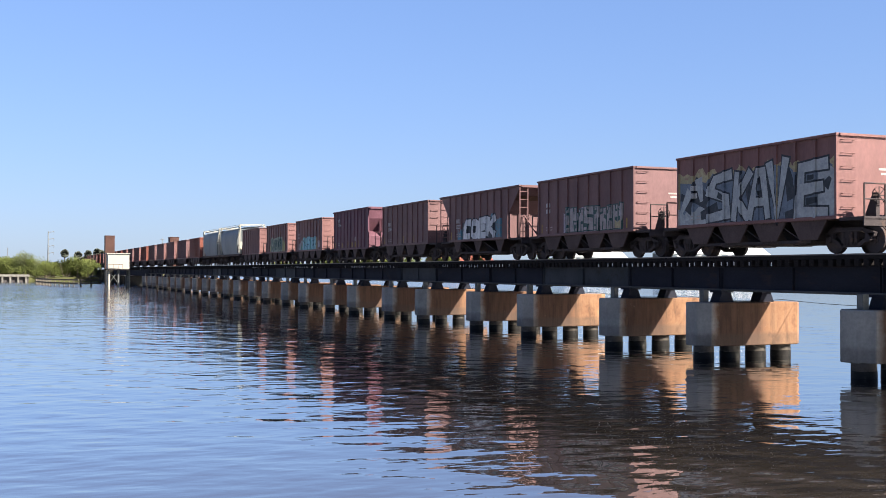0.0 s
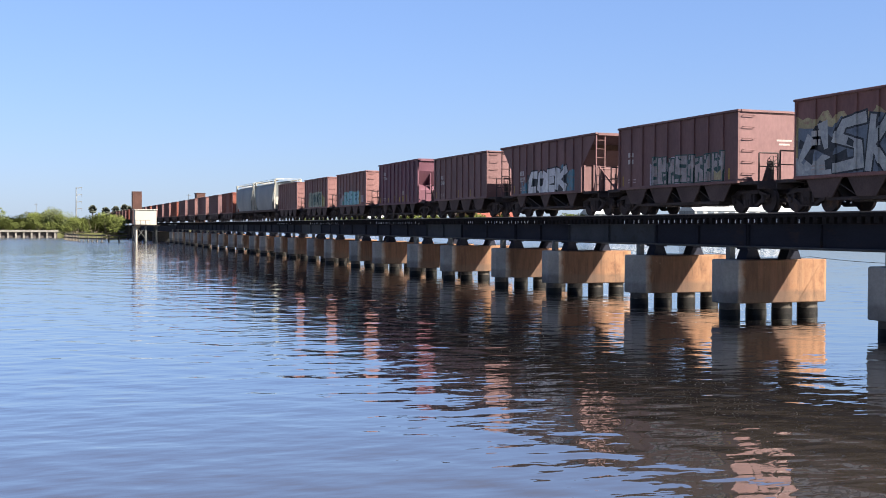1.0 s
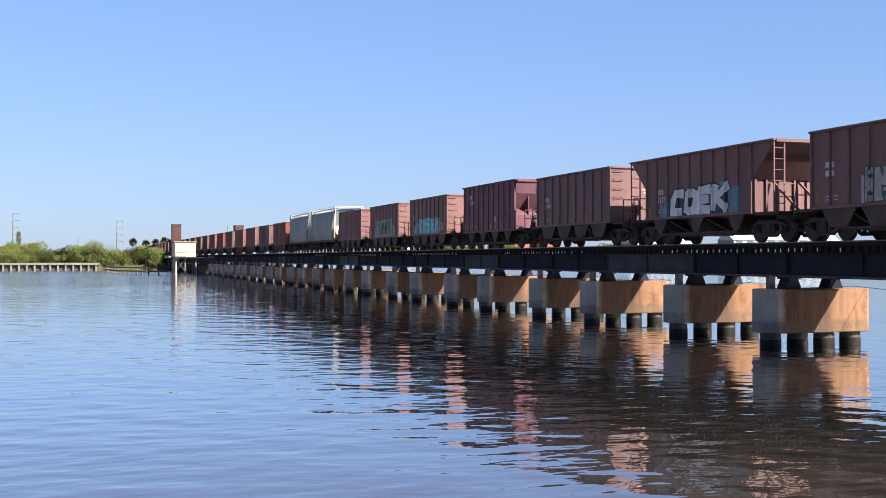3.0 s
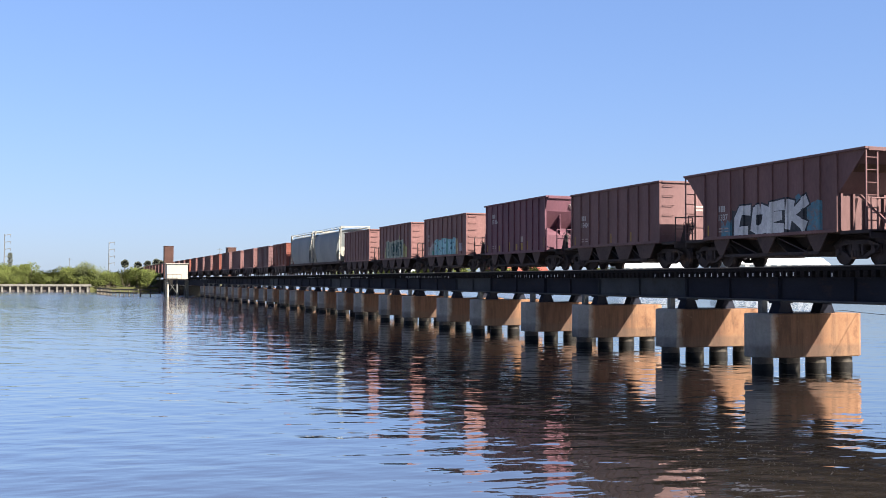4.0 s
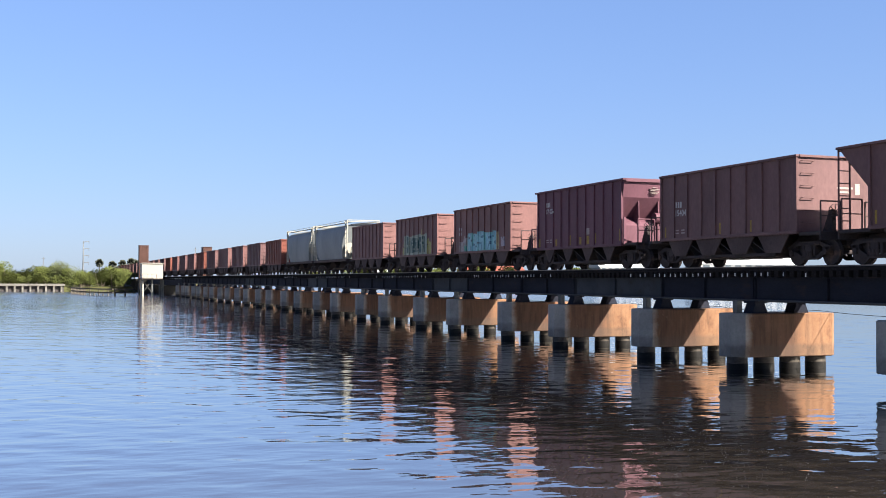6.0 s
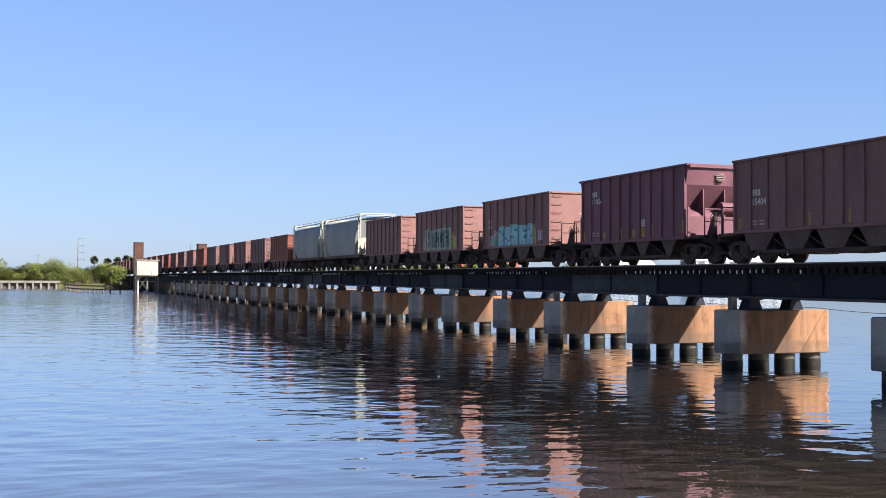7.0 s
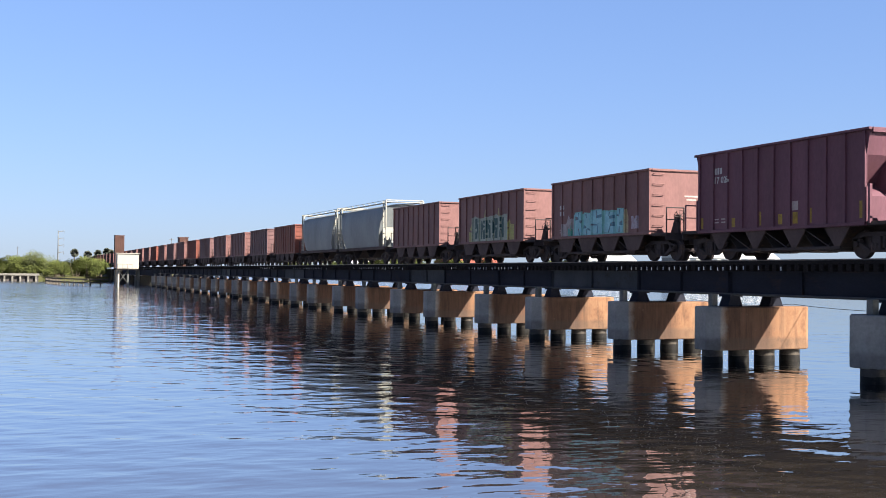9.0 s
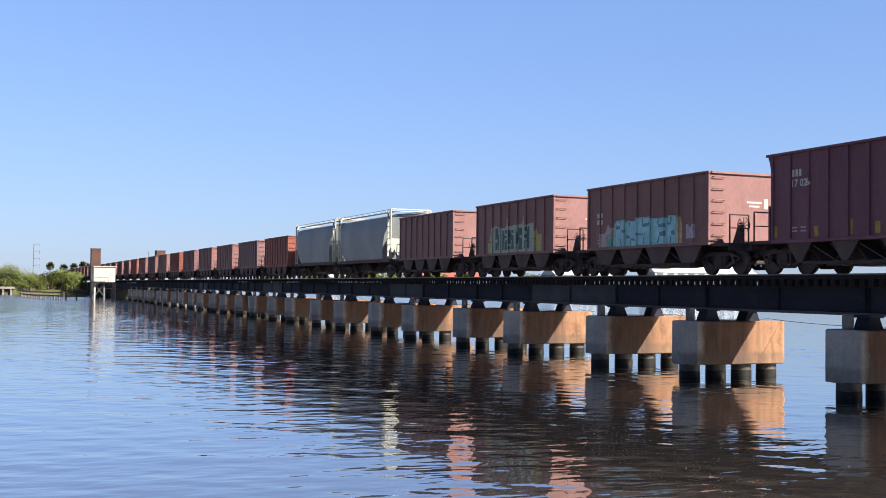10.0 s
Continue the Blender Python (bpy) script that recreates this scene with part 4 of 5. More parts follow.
# letter skeletons in a unit box, x towards the near end
SKELETON = {
    "O": [[(0.50, 0.98), (0.14, 0.90), (0.08, 0.15), (0.40, 0.0), (0.86, 0.08), (0.92, 0.88), (0.50, 0.98)]],
    "C": [[(0.92, 0.95), (0.30, 0.98), (0.08, 0.60), (0.06, 0.05), (0.80, 0.02)]],
    "S": [[(0.95, 0.98), (0.30, 0.90), (0.10, 0.62), (0.80, 0.45), (0.86, 0.08), (0.05, 0.0)]],
    "K": [[(0.22, 1.0), (0.08, 0.0)], [(0.98, 1.0), (0.24, 0.46), (0.95, 0.0)]],
    "A": [[(0.0, 0.0), (0.40, 1.0), (0.66, 1.0), (0.95, 0.0)], [(0.22, 0.34), (0.80, 0.34)]],
    "V": [[(0.02, 1.0), (0.50, 0.0), (0.98, 1.05)]],
    "E": [[(0.95, 1.0), (0.10, 0.96), (0.05, 0.02), (0.96, 0.0)], [(0.10, 0.50), (0.80, 0.54)]],
}


def spray_letter(car, letter, y, z, w, h, thick, lean, edge, fill, posts, lift, label=""):
    """A fat hand-drawn letter: each stroke has a dark outline below its fill."""
    for grow, up, mt, text in ((0.07, 0.0, edge, ""), (0.0, 0.006, fill, label)):
        for i, line in enumerate(SKELETON[letter]):
            bm = bmesh.new()
            pts = [Vector((y - u * w - lean * v, z + v * h)) for u, v in line]
            reach = thick * 0.2 + grow
            if line[0] != line[-1]:
                pts[0] += (pts[0] - pts[1]).normalized() * reach
                pts[-1] += (pts[-1] - pts[-2]).normalized() * reach
            else:
                pts[-1] = pts[-1] - (pts[-1] - pts[-2]).normalized() * 0.02
            ribbon(bm, pts, [thick * (0.56 - 0.10 * (k % 2)) + grow for k in range(len(pts))])
            lay_on_side(car, "graffiti", bm, mt, posts, lift + up + 0.0005 * i, text)


def blocks(car, widths, y0, z0, z1, fill, edge, posts, seed, gap=0.05, accent=None):
    """Lettering that cannot be read: blocks of paint side by side with dark edges, notches and counters."""
    r = random.Random(seed)
    y = y0
    for n, w in enumerate(widths):
        top, foot = z1 - r.uniform(0, 0.16) * (z1 - z0), z0 + r.uniform(0, 0.05)
        skew = r.uniform(-0.06, 0.10)
        mid, half = y - w / 2, (w - gap) / 2
        for grow, lift, mt in ((0.05, 0.004, edge), (0.0, 0.008, fill)):
            bm = bmesh.new()
            ribbon(bm, ((mid, foot - grow), (mid - skew, top + grow)), (half + grow, half * 0.9 + grow))
            lay_on_side(car, "graffiti", bm, mt, posts, lift)
        h, dark = top - foot, accent or edge
        for k, f in enumerate(r.sample((0.22, 0.40, 0.58, 0.76), 2)):
            zc, side = foot + f * h, r.choice((-1, 1))
            dab(car, (mid + side * half * 0.95, zc), (mid + side * half * r.uniform(-0.2, 0.3), zc + r.uniform(-0.06, 0.06)), r.uniform(0.04, 0.12), r.uniform(0.03, 0.08), dark, posts, 0.012 + 0.0004 * k)
        dab(car, (mid + r.uniform(-0.3, 0.3) * half, foot), (mid + r.uniform(-0.2, 0.2) * half, foot + h * r.uniform(0.25, 0.5)), 0.05, 0.03, dark, posts, 0.0130)
        dab(car, (mid + r.uniform(-0.4, 0.4) * half, top), (mid + r.uniform(-0.2, 0.2) * half, top - h * r.uniform(0.15, 0.3)), 0.06, 0.02, dark, posts, 0.0135)
        y -= w


FADED_SPRAY = surface("faded_white_spray", (0.198, 0.178, 0.178), 0.7, wear=(0.145, 0.086, 0.073), scale=2.5, spread=0.3)
SLATE_SPRAY = spray("slate_blue_spray", (0.085, 0.105, 0.135), (0.045, 0.055, 0.075), 1.1)
# silver and black piece over a whole side
blob_on_side(car_a, cloud(4.44, -4.42, 1.22, 3.40, 34, 0.42, 3), DUSTY, POSTS_A, 0.002, "dusty yellow spray outline")
blob_on_side(car_a, cloud(4.40, -4.30, 1.22, 3.16, 24, 0.40, 5), SLATE_SPRAY, POSTS_A, 0.004)
blob_on_side(car_a, cloud(4.44, 2.5, 1.22, 1.95, 6, 0.35, 8), SILVER, POSTS_A, 0.006)
blob_on_side(car_a, cloud(-3.6, -4.38, 1.22, 2.95, 3, 0.2, 9), SILVER, POSTS_A, 0.006)
for a, b, wa, wb in (((3.95, 1.75), (3.20, 3.05), 0.34, 0.10), ((3.5, 2.55), (2.5, 2.0), 0.42, 0.26), ((4.35, 2.35), (3.6, 2.15), 0.16, 0.05), ((3.0, 1.55), (1.9, 1.75), 0.16, 0.30), ((-1.95, 1.30), (-2.9, 1.42), 0.16, 0.24), ((-3.95, 2.2), (-4.2, 2.5), 0.20, 0.08), ((-2.05, 2.95), (-2.35, 1.9), 0.14, 0.30), ((0.2, 2.75), (-0.25, 1.6), 0.12, 0.28), ((-0.95, 2.9), (-1.15, 2.0), 0.16, 0.05)):
    dab(car_a, a, b, wa, wb, BLACK_SPRAY, POSTS_A, 0.008)
for n, (letter, y, w, z, h, lean, thick) in enumerate((("S", 2.62, 1.50, 1.42, 1.62, 0.10, 0.34), ("K", 1.02, 0.98, 1.32, 1.68, 0.12, 0.32), ("A", 0.02, 1.10, 1.34, 1.62, 0.05, 0.30), ("V", -1.10, 0.92, 1.36, 1.84, 0.0, 0.34), ("E", -2.62, 1.45, 1.36, 1.62, 0.05, 0.36))):
    spray_letter(car_a, letter, y, z, w, h, thick, lean, BLACK_SPRAY, SILVER, POSTS_A, 0.012 + 0.001 * n, "silver spray-painted letter")
for a, b, w in (((-3.05, 1.76), (-3.6, 1.80), 0.12), ((-3.10, 2.55), (-3.5, 2.58), 0.09), ((-0.55, 2.15), (-0.72, 2.2), 0.14), ((1.9, 2.3), (1.55, 2.15), 0.12)):
    dab(car_a, a, b, w, w * 0.8, BLACK_SPRAY, POSTS_A, 0.030)
for a, b, wa, wb in (((3.15, 3.02), (2.95, 2.10), 0.26, 0.10), ((4.30, 1.75), (3.70, 2.55), 0.10, 0.24), ((4.05, 1.30), (3.15, 1.36), 0.10, 0.06)):
    dab(car_a, a, b, wa, wb, SILVER, POSTS_A, 0.0105)
# white letters on blue
blob_on_side(car_c, cloud(2.95, 2.0, 1.24, 2.15, 7, 0.6, 11), BLUE_SPRAY, POSTS_B, 0.002, "blue spray cloud")
blob_on_side(car_c, cloud(-1.3, -3.35, 1.24, 2.62, 11, 0.55, 12), BLUE_SPRAY, POSTS_B, 0.002, "blue spray cloud")
blob_on_side(car_c, cloud(2.2, -2.5, 1.20, 2.30, 15, 0.18, 13), BLACK_SPRAY, POSTS_B, 0.004)
for n, (letter, y, w, h) in enumerate((("C", 1.92, 0.95, 0.86), ("O", 0.78, 0.85, 0.82), ("E", -0.28, 0.85, 0.86), ("K", -1.30, 1.15, 0.92))):
    spray_letter(car_c, letter, y, 1.36 + 0.02 * n, w, h, 0.37, 0.06, BLACK_SPRAY, WHITE_SPRAY, POSTS_B, 0.008 + 0.001 * n, "white spray-painted letter")
# pale, faded piece
blob_on_side(car_b, cloud(1.9, -3.6, 1.24, 2.40, 23, 0.40, 17), LILAC, POSTS_A, 0.002)
blocks(car_b, (0.45, 0.85, 0.50, 0.95, 0.55, 0.65, 0.50, 0.45, 0.40), 1.75, 1.26, 2.42, FADED_SPRAY, DARK_TEAL, POSTS_A, 31)
blob_on_side(car_b, cloud(-2.9, -3.5, 1.30, 1.75, 3, 0.3, 18), DUSTY, POSTS_A, 0.016)
# light blue piece with green and yellow fringes
blob_on_side(car_f, cloud(3.5, 2.2, 1.24, 2.3, 6, 0.5, 23), FADED_SPRAY, POSTS_A, 0.002)
blob_on_side(car_f, cloud(2.9, 2.4, 1.24, 1.9, 3, 0.4, 24), TEAL_SPRAY, POSTS_A, 0.003)
blob_on_side(car_f, cloud(-2.1, -2.75, 1.24, 2.35, 5, 0.5, 27), DUSTY, POSTS_A, 0.002)
blob_on_side(car_f, cloud(-3.0, -3.6, 1.40, 2.0, 4, 0.3, 28), LILAC, POSTS_A, 0.002)
blob_on_side(car_f, cloud(2.3, -2.4, 1.22, 2.36, 13, 0.20, 29), SKY_SPRAY, POSTS_A, 0.003, "light blue spray-painted piece")
blocks(car_f, (0.82, 0.80, 1.16, 1.10, 0.62), 2.2, 1.25, 2.38, PALE_BLUE, SKY_SPRAY, POSTS_A, 41, 0.08, BLUE_SPRAY)
# green, white and dark piece
blob_on_side(car_g, cloud(3.1, -3.2, 1.22, 2.35, 17, 0.9, 33), GREEN_SPRAY, POSTS_A, 0.002, "green and yellow spray cloud")
for y, z in ((0.74, 3.05), (-1.14, 3.05), (-2.6, 2.35), (2.7, 2.3)):
    dab(car_g, (y, 1.9), (y - 0.03, z), 0.30, 0.02, GREEN_SPRAY, POSTS_A, 0.0025)
blob_on_side(car_g, cloud(2.55, -2.35, 1.24, 2.74, 13, 0.22, 37), PALE_GREEN, POSTS_A, 0.003)
blocks(car_g, (0.85, 0.80, 0.80, 0.95, 0.85), 2.25, 1.36, 2.58, DARK_TEAL, PALE_GREEN, POSTS_A, 43, 0.22, PALE_GREEN)


def initials(car, y, z, posts, h=0.20):
    """The owner's initials as plain bars."""
    for k in range(3):
        bm = bmesh.new()
        a = y - k * 0.17
        bm.faces.new([bm.verts.new(c) for c in ((0, a, z), (0, a, z + h), (0, a - 0.12, z + h), (0, a - 0.12, z))])
        lay_on_side(car, "initial", bm, CHALK, posts, 0.012)


def data_lines(car, y, z, posts, rows=2):
    for r_ in range(rows):
        for k in range(2):
            bm = bmesh.new()
            a = y - k * 0.42
            bm.faces.new([bm.verts.new(c) for c in ((0, a, z - r_ * 0.12), (0, a, z - r_ * 0.12 + 0.05), (0, a - 0.26, z - r_ * 0.12 + 0.05), (0, a - 0.26, z - r_ * 0.12))])
            lay_on_side(car, "stencil", bm, STENCIL, posts, 0.012)


for car, number, y, z, posts in ((car_d, "15404", 3.40, 2.15, POSTS_A), (car_e, "17 026", 3.52, 2.93, POSTS_C), (car_c, "1337", 3.12, 1.88, POSTS_B)):
    initials(car, y, z + 0.34, posts, 0.24)
    word_on_side(car, number, y, z, 0.34, 0.01, CHALK, posts, 0.012, name="car_number", label="white car number")
    data_lines(car, y, 1.52, posts)
for car, y, posts in ((car_b, 3.75, POSTS_A), (car_f, 3.75, POSTS_A), (car_a, 3.70, POSTS_A)):
    initials(car, y, 2.55, posts, 0.2)
    initials(car, y, 2.25, posts, 0.2)
    data_lines(car, y, 1.52, posts)


# faded reflector strips low on the sides
for car, places in ((car_b, (4.2, 0.3, -3.9)), (car_c, (3.9, -0.2)), (car_d, (4.2, 0.2, -1.8))):
    for y in places:
        bm = bmesh.new()
        ribbon(bm, ((y, 1.28), (y, 1.72)), (0.05, 0.05))
        lay_on_side(car, "reflector", bm, YELLOW, (), 0.004, "faded yellow reflector strip")

# ---- bridge tender's house, towers and fenders ----
def tender_house():
    root = empty("bridge_house", "small white bridge tender's house on a timber platform", "house", at=(17.9, 215.0, 0))
    z0, z1, w, d = 3.42, 6.25, 3.9, 4.0
    bm = bmesh.new()
    for x0, x1, y0, y1 in ((0, w, 0, 0.12), (0, w, d - 0.12, d), (0, 0.12, 0.12, d - 0.12), (w - 0.12, w, 0.12, d - 0.12)):
        box(bm, x0, x1, y0, y1, z0, z1)
    part("wall", bm, WALL_WHITE, root)
    bm = bmesh.new()
    box(bm, -0.2, w + 0.2, -0.2, d + 0.2, z1, z1 + 0.14, 0.02)
    part("roof", bm, WALL_WHITE, root)
    bm = bmesh.new()
    box(bm, -0.35, w + 2.2, -0.9, d + 0.6, z0 - 0.22, z0 - 0.004)
    part("platform", bm, TIMBER, root)
    for x, y in ((0.2, 0.1), (1.9, 0.1), (3.9, 0.1), (0.2, 3.7), (3.9, 3.7)):
        bm = bmesh.new()
        rod(bm, (x, y, -1.2), (x, y, z0 - 0.2), 0.19, n=10)
        part("leg", bm, WALL_WHITE if x < 1 else POST_GREY, root)
    for a, b in (((0.2, 0.1, 0.7), (1.9, 0.1, 3.1)), ((1.9, 0.1, 0.7), (0.2, 0.1, 3.1))):
        bm = bmesh.new()
        bar(bm, a, b, 0.1)
        part("brace", bm, POST_GREY, root)
    for x in (0.0, 0.9, 1.8, 2.6):
        bm = bmesh.new()
        rod(bm, (x, -0.8, z0), (x, -0.8, z0 + 0.85), 0.03)
        part("rail_post", bm, RUSTY, root)
    bm = bmesh.new()
    rod(bm, (0, -0.8, z0 + 0.85), (2.6, -0.8, z0 + 0.85), 0.03)
    part("hand_rail", bm, RUSTY, root)
    return root


tender_house()


def tower(x, y, w, d, top):
    root = empty("counterweight_tower", "brown sheet-metal tower beside the draw span", "tower", "towers of the draw span", at=(x, y, 0))
    bm = bmesh.new()
    box(bm, 0, w, 0, d, 3.5, top, 0.03)
    part("casing", bm, BROWN_PANEL, root)
    bm = bmesh.new()
    box(bm, -0.06, w + 0.06, -0.06, d + 0.06, top, top + 0.1)
    part("cap", bm, BROWN_PANEL, root)
    bm = bmesh.new()
    for k in range(1, 5):
        u = w * k / 5
        box(bm, u - 0.02, u + 0.02, -0.03, 0.002, 3.6, top - 0.1)
    part("seam", bm, BROWN_PANEL, root)
    bm = bmesh.new()
    box(bm, 0.1, w - 0.1, 0.1, d - 0.1, -1.5, 3.5)
    part("footing", bm, WET, root)


tower(19.9, 246.0, 1.95, 2.6, 10.55)
tower(29.05, 213.0, 1.65, 2.6, 9.45)
for k, y in enumerate((238.0, 252.0, 268.0, 284.0)):
    root = empty("channel_pier", "dark wet concrete pier under the draw span", "bridge pier", "piers of the draw span", at=(TRACK_X, y, 0))
    bm = bmesh.new()
    box(bm, -3.0, 2.6, 0, 3.2, -1.5, 2.02, 0.05)
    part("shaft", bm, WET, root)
    bm = bmesh.new()
    box(bm, -3.2, 2.8, -0.2, 3.4, 2.02, 2.06)
    part("cap", bm, CONCRETE, root)


def fender(points, name, label, timber):
    """Timber fender: posts with two rows of wales."""
    root = empty(name, label, "fender")
    n = 0
    points = [(*p, 0) for p in points]
    for a, b in zip(points, points[1:]):
        a, b = Vector(a), Vector(b)
        steps = max(2, int((b - a).length / 2.2))
        for k in range(steps):
            p = a.lerp(b, k / steps)
            bm = bmesh.new()
            h = 1.35 + 0.5 * noise.noise(p * 0.9)
            rod(bm, (p.x, p.y, -1.5), (p.x + 0.05 * noise.noise(p), p.y, h), 0.17, 0.14, n=9)
            part("fender_post", bm, timber, root)
        for z in (0.62, 1.28):
            bm = bmesh.new()
            bar(bm, (a.x, a.y - 0.2, z), (b.x, b.y - 0.2, z), 0.2, 0.24)
            part("wale", bm, timber, root)


fender([(6.4, 262), (8.6, 238), (13.2, 224)], "timber_fender", "sun-bleached timber fender posts and rails in the water", PALE_TIMBER)
fender([(13.6, 223.6), (17.3, 222)], "timber_fender", "dark wet timber fender between the bank and the bridge house", DARK_TIMBER)

abutment = empty("abutment", "dark concrete abutment at the end of the bridge", "abutment", at=(TRACK_X, 296.0, 0))
bm = bmesh.new()
box(bm, -3.4, 3.4, 0, 40, -1.5, 3.36)
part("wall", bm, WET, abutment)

# ---- far shore ----
bm = bmesh.new()
prism(bm, [(-4000, 304), (5.5, 304), (24, 305), (40, 312), (62, 400), (95, 720), (700, 770), (1500, 820), (4200, 900), (4200, 4400), (-4000, 4400)], "z", -2, 1.25)
ground = tagged(new("ground", as_mesh("ground", bm, EARTH)), "low sandy shore with grass across the river", "ground", kind="structure")
seawall = empty("seawall", "pale weathered concrete seawall with a cap beam", "seawall", kind="structure")
# the wall below the cap is darker than cap and buttresses
bm = bmesh.new()
box(bm, -260, 5.6, 303.7, 304.2, -2, 1.42)
part("wall", bm, SEAWALL_DARK, seawall)
bm = bmesh.new()
box(bm, -260, 5.8, 302.7, 304.4, 1.42, 1.98, 0.03)
part("cap", bm, SEAWALL, seawall)
bm = bmesh.new()
box(bm, -0.22, 0.22, 302.9, 303.7, -2, 1.42)
buttress = as_mesh("buttress", bm, SEAWALL)
for k in range(60):
    shared("buttress", buttress, seawall, pose(5 - 1.9 * k, 0, 0))


def leaf_mass(name, seed, lobes, n, leaf, material):
    """Many small leaves in uneven lobes, thinner towards the outside."""
    r = random.Random(seed)
    verts, faces = [], []
    for _ in range(n):
        cx, cy, cz, rad = r.choice(lobes)
        v = Vector((r.gauss(0, 1), r.gauss(0, 1), r.gauss(0, 1))).normalized() * rad * r.uniform(0.55, 1.08)
        c = Vector((cx, cy, cz)) + Vector((v.x, v.y, v.z * 0.85))
        a = Vector((r.gauss(0, 1), r.gauss(0, 1), r.gauss(0, 1))).normalized()
        b = a.orthogonal().normalized()
        s = leaf * r.uniform(0.6, 1.3)
        i = len(verts)
        verts += [c - a * s, c + b * s * 0.5, c + a * s, c - b * s * 0.5]
        faces.append((i, i + 1, i + 2, i + 3))
    me = bpy.data.meshes.new(name)
    me.from_pydata([tuple(v) for v in verts], [], faces)
    me.materials.append(material)
    return me


def bush_master(seed, height, spread, material):
    r = random.Random(seed)
    lobes = [(r.uniform(-1, 1) * spread, r.uniform(-0.7, 0.7) * spread, height * r.uniform(0.25, 0.8), height * r.uniform(0.2, 0.36)) for _ in range(11)]
    crown = leaf_mass("crown", seed, lobes, 3800, 0.17, material)
    bm = bmesh.new()
    for k in range(5):
        cx, cy, cz, rad = lobes[k]
        rod(bm, (cx * 0.3, cy * 0.3, -0.2), (cx, cy, cz), 0.12, 0.05, n=6)
    return crown, as_mesh("trunk", bm, BARK)


BUSHES = [bush_master(60 + k, h, s, m) for k, (h, s, m) in enumerate(((4.6, 2.6, LEAF), (5.4, 2.4, LEAF), (4.0, 3.0, LEAF), (6.0, 2.3, LEAF_GREY), (5.2, 2.8, LEAF)))]


def bush(k, x, y, turn, scale=1.0, label="dense green mangrove bush on the far bank"):
    crown, trunk = BUSHES[k]
    root = empty("mangrove_bush", label, "bush", "bushes on the far bank")
    root.matrix_basis = pose(x, y, 1.2, 0, 0, turn) @ Matrix.Diagonal((scale, scale, scale, 1))
    shared("crown", crown, root)
    shared("trunk", trunk, root)


rng = random.Random(8)
for row, (y, k0) in enumerate(((308, 0), (314, 1), (324, 2))):
    for i in range(28):
        x = -62 + i * 3.1 + rng.uniform(-1, 1)
        if x > 23.5:
            continue
        k = 3 if 4 < x < 9 and row < 2 else rng.choice((0, 1, 2, 4))
        low = 0.85 if row == 0 and x < 2 else 1.15 if x < 4 else 0.92 if k == 3 else 1.0
        bush(k, x, y + rng.uniform(-1.5, 1.5) - (3 if x > 6 else 0), rng.uniform(0, 360), low * rng.uniform(0.7, 1.2))
for i in range(16):
    bush(rng.choice((0, 1, 2, 4)), 180 + i * 15 + rng.uniform(-6, 6), 772 + rng.uniform(-6, 6), rng.uniform(0, 360), rng.uniform(2.0, 3.0))


def palm_master(seed, height):
    r = random.Random(seed)
    bm = bmesh.new()
    rod(bm, (0, 0, -0.3), (0.1, 0.05, height), 0.2, 0.15, n=8)
    trunk = as_mesh("trunk", bm, BARK)
    verts, faces = [], []
    for _ in range(150):
        a, e = r.uniform(0, 6.28), r.uniform(-1.1, 1.5)
        d = Vector((math.cos(a) * math.cos(e), math.sin(a) * math.cos(e), math.sin(e)))
        side = d.cross(Vector((r.gauss(0, 0.5), r.gauss(0, 0.5), 1))).normalized()
        c = Vector((0.1, 0.05, height))
        reach = r.uniform(1.15, 1.5)
        i = len(verts)
        for f, w in ((0.15, 0.08), (0.6, 0.40), (1.0, 0.36)):
            p = c + d * reach * f - Vector((0, 0, 0.12 * f * f))
            verts += [p - side * w, p + side * w]
        faces += [(i, i + 1, i + 3, i + 2), (i + 2, i + 3, i + 5, i + 4)]
    me = bpy.data.meshes.new("crown")
    me.from_pydata([tuple(v) for v in verts], [], faces)
    me.materials.append(LEAF_DARK)
    return me, trunk


for k, (x, y, h) in enumerate(((17.9, 380, 7.4), (22.1, 380, 6.8), (25.4, 382, 7.2), (27.9, 378, 7.8), (29.6, 384, 7.4), (23.9, 392, 5.2))):
    crown, trunk = palm_master(90 + k, h)
    root = empty("cabbage_palm", "cabbage palm with a round dark crown beyond the bank", "palm tree", "palms beyond the bank", at=(x, y, 1.2))
    shared("crown", crown, root)
    shared("trunk", trunk, root)


def pylon(x, y, top):
    root = empty("power_pylon", "tall grey steel power pole with cross arms", "power pole", "power poles on the far shore", at=(x, y, 0))
    bm = bmesh.new()
    rod(bm, (0, 0, 1), (0, 0, top), 0.42, 0.2, n=10)
    part("pole", bm, PYLON, root)
    for k in range(4):
        z = top - 0.6 - k * 3.6
        bm = bmesh.new()
        bar(bm, (0, 0, z), (2.9, 0, z + 0.5), 0.36)
        part("cross_arm", bm, PYLON, root)
        bm = bmesh.new()
        rod(bm, (2.8, 0, z + 0.4), (2.8, 0, z - 0.9), 0.12, n=6)
        part("insulator", bm, PYLON, root)


pylon(-30.6, 600, 26.2)
pylon(20.3, 600, 23.0)
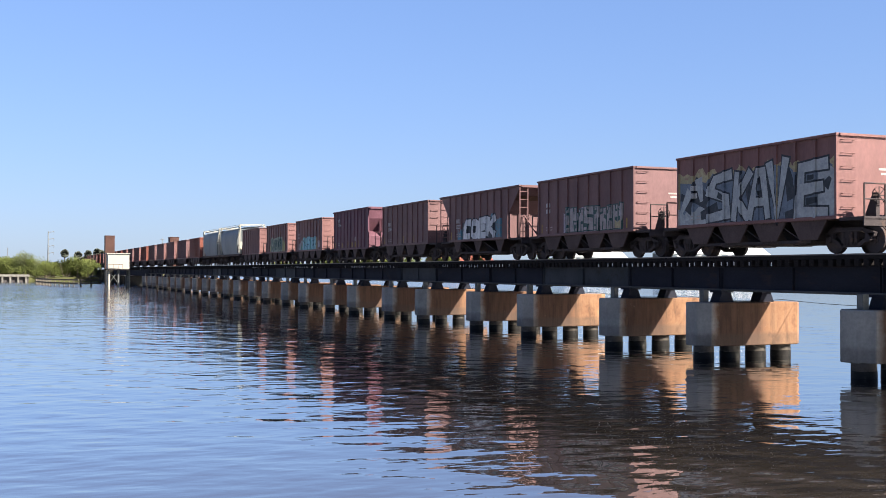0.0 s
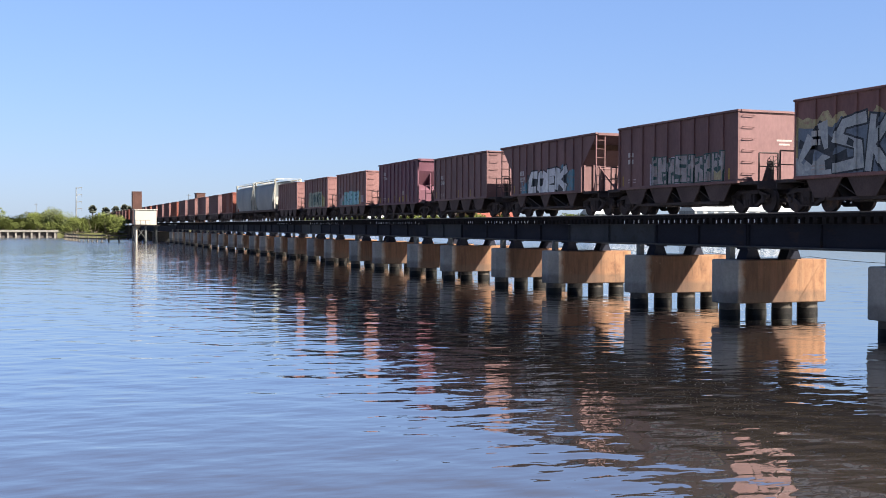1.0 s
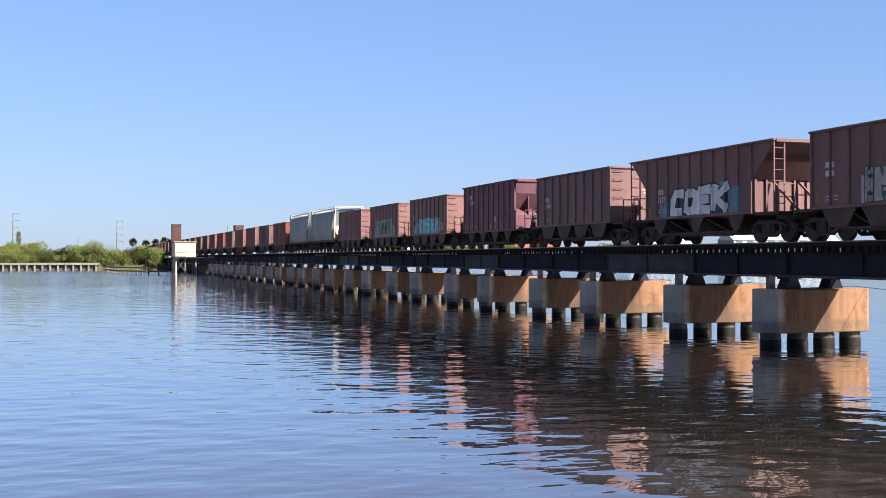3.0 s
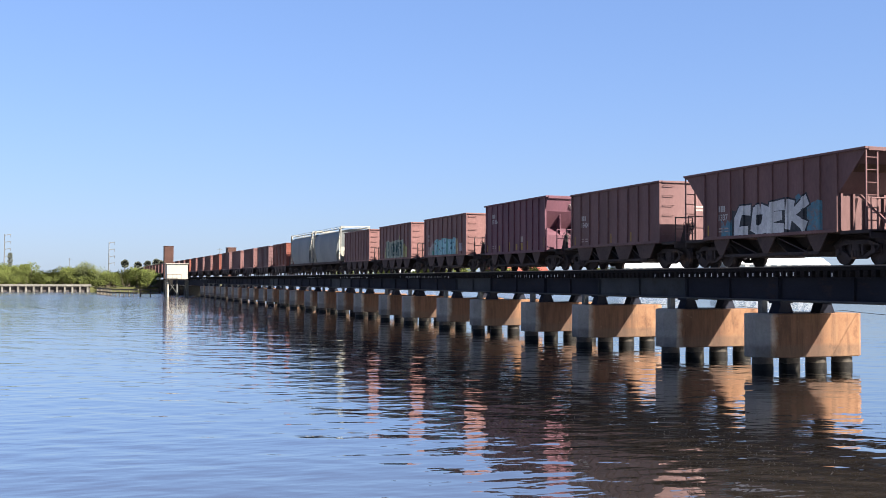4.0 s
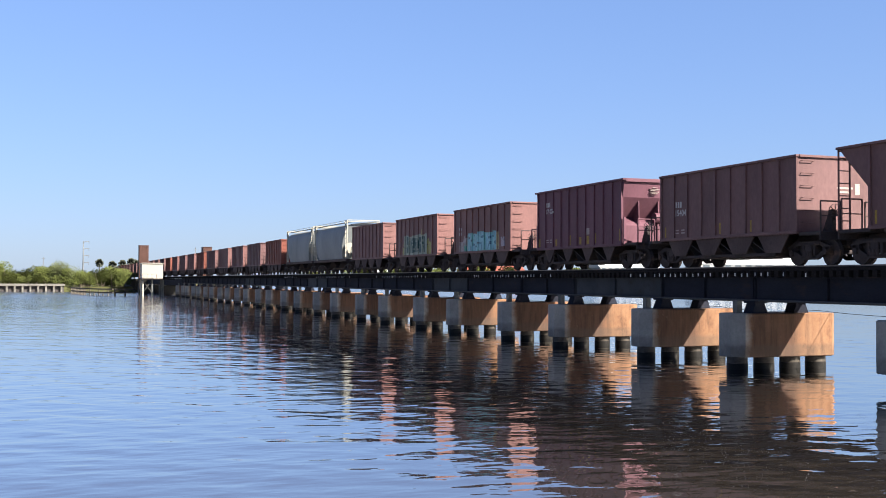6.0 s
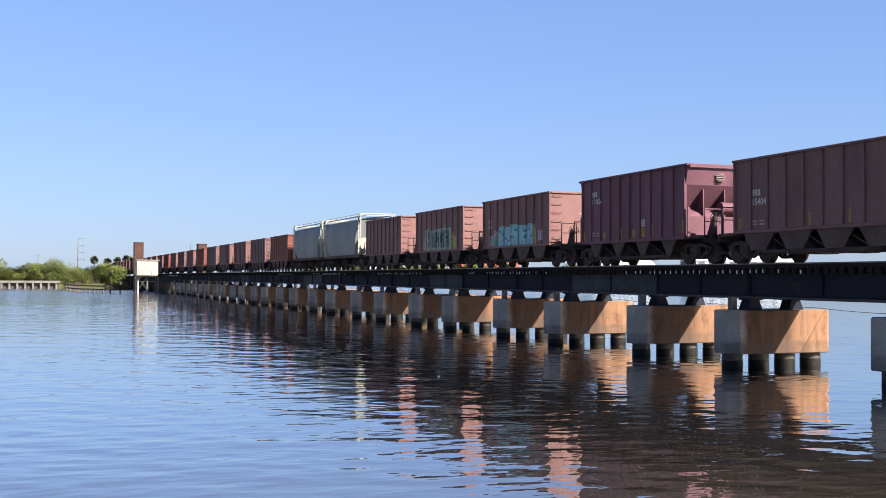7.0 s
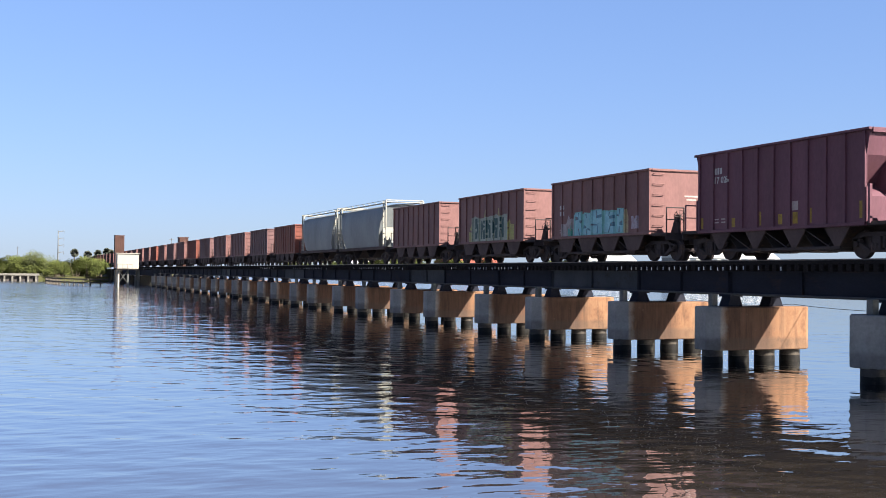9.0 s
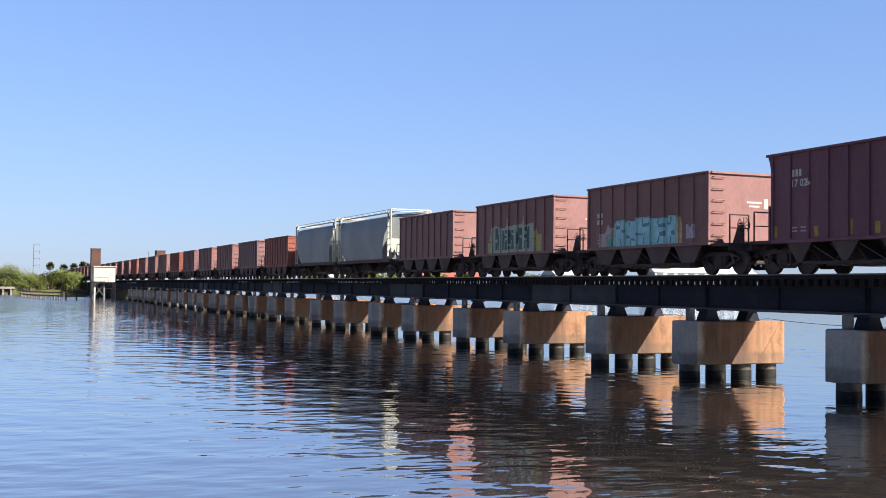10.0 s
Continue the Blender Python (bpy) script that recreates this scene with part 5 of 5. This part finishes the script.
for x, y, h in ((0.8, 560, 13.6), (54.4, 420, 15.3), (-3.0, 480, 9.0)):
    root = empty("utility_pole", "thin grey utility pole on the far shore", "utility pole", "utility poles", at=(x, y, 0))
    bm = bmesh.new()
    rod(bm, (0, 0, 1), (0, 0, h), 0.16, 0.12, n=8)
    bar(bm, (-0.9, 0, h - 0.6), (0.9, 0, h - 0.6), 0.14)
    part("pole", bm, PYLON, root)
# slim dark tree by the tall pole
root = empty("slim_tree", "slim dark evergreen tree above the bushes", "tree", at=(-18.6, 400, 1.2))
shared("crown", leaf_mass("crown", 77, [(0, 0, z, 0.5 + 0.35 * math.sin((z - 4) * 0.42)) for z in (4, 5.5, 7, 8.3, 9.6, 10.5)], 700, 0.3, LEAF_DARK), root)
bm = bmesh.new()
rod(bm, (0, 0, -0.2), (0, 0, 10.0), 0.2, 0.06, n=7)
part("trunk", bm, BARK, root)


ROOF_RED = surface("red_roof_tiles", (0.144, 0.045, 0.033), 0.8, scale=0.6)
ROOF_PALE = surface("white_metal_roof", (0.322, 0.329, 0.335), 0.5, scale=0.3, spread=0.08)
SHED_GREY = surface("grey_shed_wall", (0.168, 0.174, 0.180), 0.8, scale=0.4)
GLASS = surface("dark_window_glass", (0.05, 0.06, 0.07), 0.15, spread=0.2, gloss=0.5)


def shore_building(name, label, x0, x1, y, eaves, ridge, wall, roof, bays):
    root = empty(name, label, "building", at=(x0, y, 0))
    w, d = x1 - x0, 24.0
    bm = bmesh.new()
    box(bm, 0, w, 0, d, 1.2, eaves)
    part("wall", bm, wall, root)
    bm = bmesh.new()
    prism(bm, [(-0.7, eaves - 0.05), (d + 0.7, eaves - 0.05), (d / 2 + 0.6, ridge), (d / 2 - 0.6, ridge)], "x", -0.5, w + 0.5)
    part("roof", bm, roof, root)
    for k in range(bays):
        u = w * (k + 0.5) / bays
        b = w / bays
        for z in ((2.4, eaves - 0.6),) if eaves < 6 else ((2.2, 4.2), (5.4, eaves - 0.6)):
            window = new("window")
            window.parent = root
            bm = bmesh.new()
            box(bm, u - b * 0.30, u + b * 0.30, -0.06, -0.004, z[0], z[1])
            part("pane", bm, GLASS, window)
            bm = bmesh.new()
            for e in (-1, 1):
                box(bm, u + e * b * 0.32 - 0.08, u + e * b * 0.32 + 0.08, -0.1, -0.002, z[0] - 0.1, z[1] + 0.1)
            part("window_frame", bm, WALL_WHITE, window)


shore_building("marina_shed", "long white metal-roofed marina shed on the far shore", 425, 480, 790, 14.5, 20.5, SHED_GREY, ROOF_PALE, 9)
shore_building("boat_hall", "large white boat hall with a pale metal roof", 520, 625, 790, 18.0, 24.5, SHED_GREY, ROOF_PALE, 10)
shore_building("red_roof_house", "low waterfront house with a red tiled roof", 310, 358, 790, 11.0, 17.5, WALL_WHITE, ROOF_RED, 5)
shore_building("waterfront_house", "low white waterfront house with a pale roof", 235, 275, 790, 9.5, 15.0, WALL_WHITE, ROOF_PALE, 4)


# ---- what moves ----
TRAIN = [(0.0, 0.0), (0.5, 2.75), (1.0, 5.51), (1.5, 8.27), (2.0, 11.02), (2.5, 13.79), (3.0, 16.55), (3.5, 19.32), (4.0, 22.08), (4.5, 24.86), (5.0, 27.66), (5.5, 30.46), (6.0, 33.27), (6.5, 36.09), (7.0, 38.90), (7.5, 41.74), (8.0, 44.58), (8.5, 47.41), (9.0, 50.28), (9.5, 53.14), (10.0, 56.02)]


def motions():
    for ob, y in CARS:
        walk(ob, [(t, pose(TRACK_X, y - s, RAIL_Z)) for t, s in TRAIN])
    times, ways = [t for t, _ in TRAIN], [s for _, s in TRAIN]
    for ob, y in CARS[:9]:
        for truck in [c for c in ob.children if c.name.startswith("truck")]:
            for axle in truck.children:
                if axle.name.startswith("wheelset"):
                    at = axle.matrix_basis.translation.copy()
                    walk(axle, [(k / 10, pose(*at, math.degrees(float(np.interp(k / 10, times, ways)) / WHEEL_R) % 360)) for k in range(101)])
    walk(water, [(0.0, pose(0, 0, 0)), (SECONDS, pose(-1.6, -2.4, 0))])


motions()
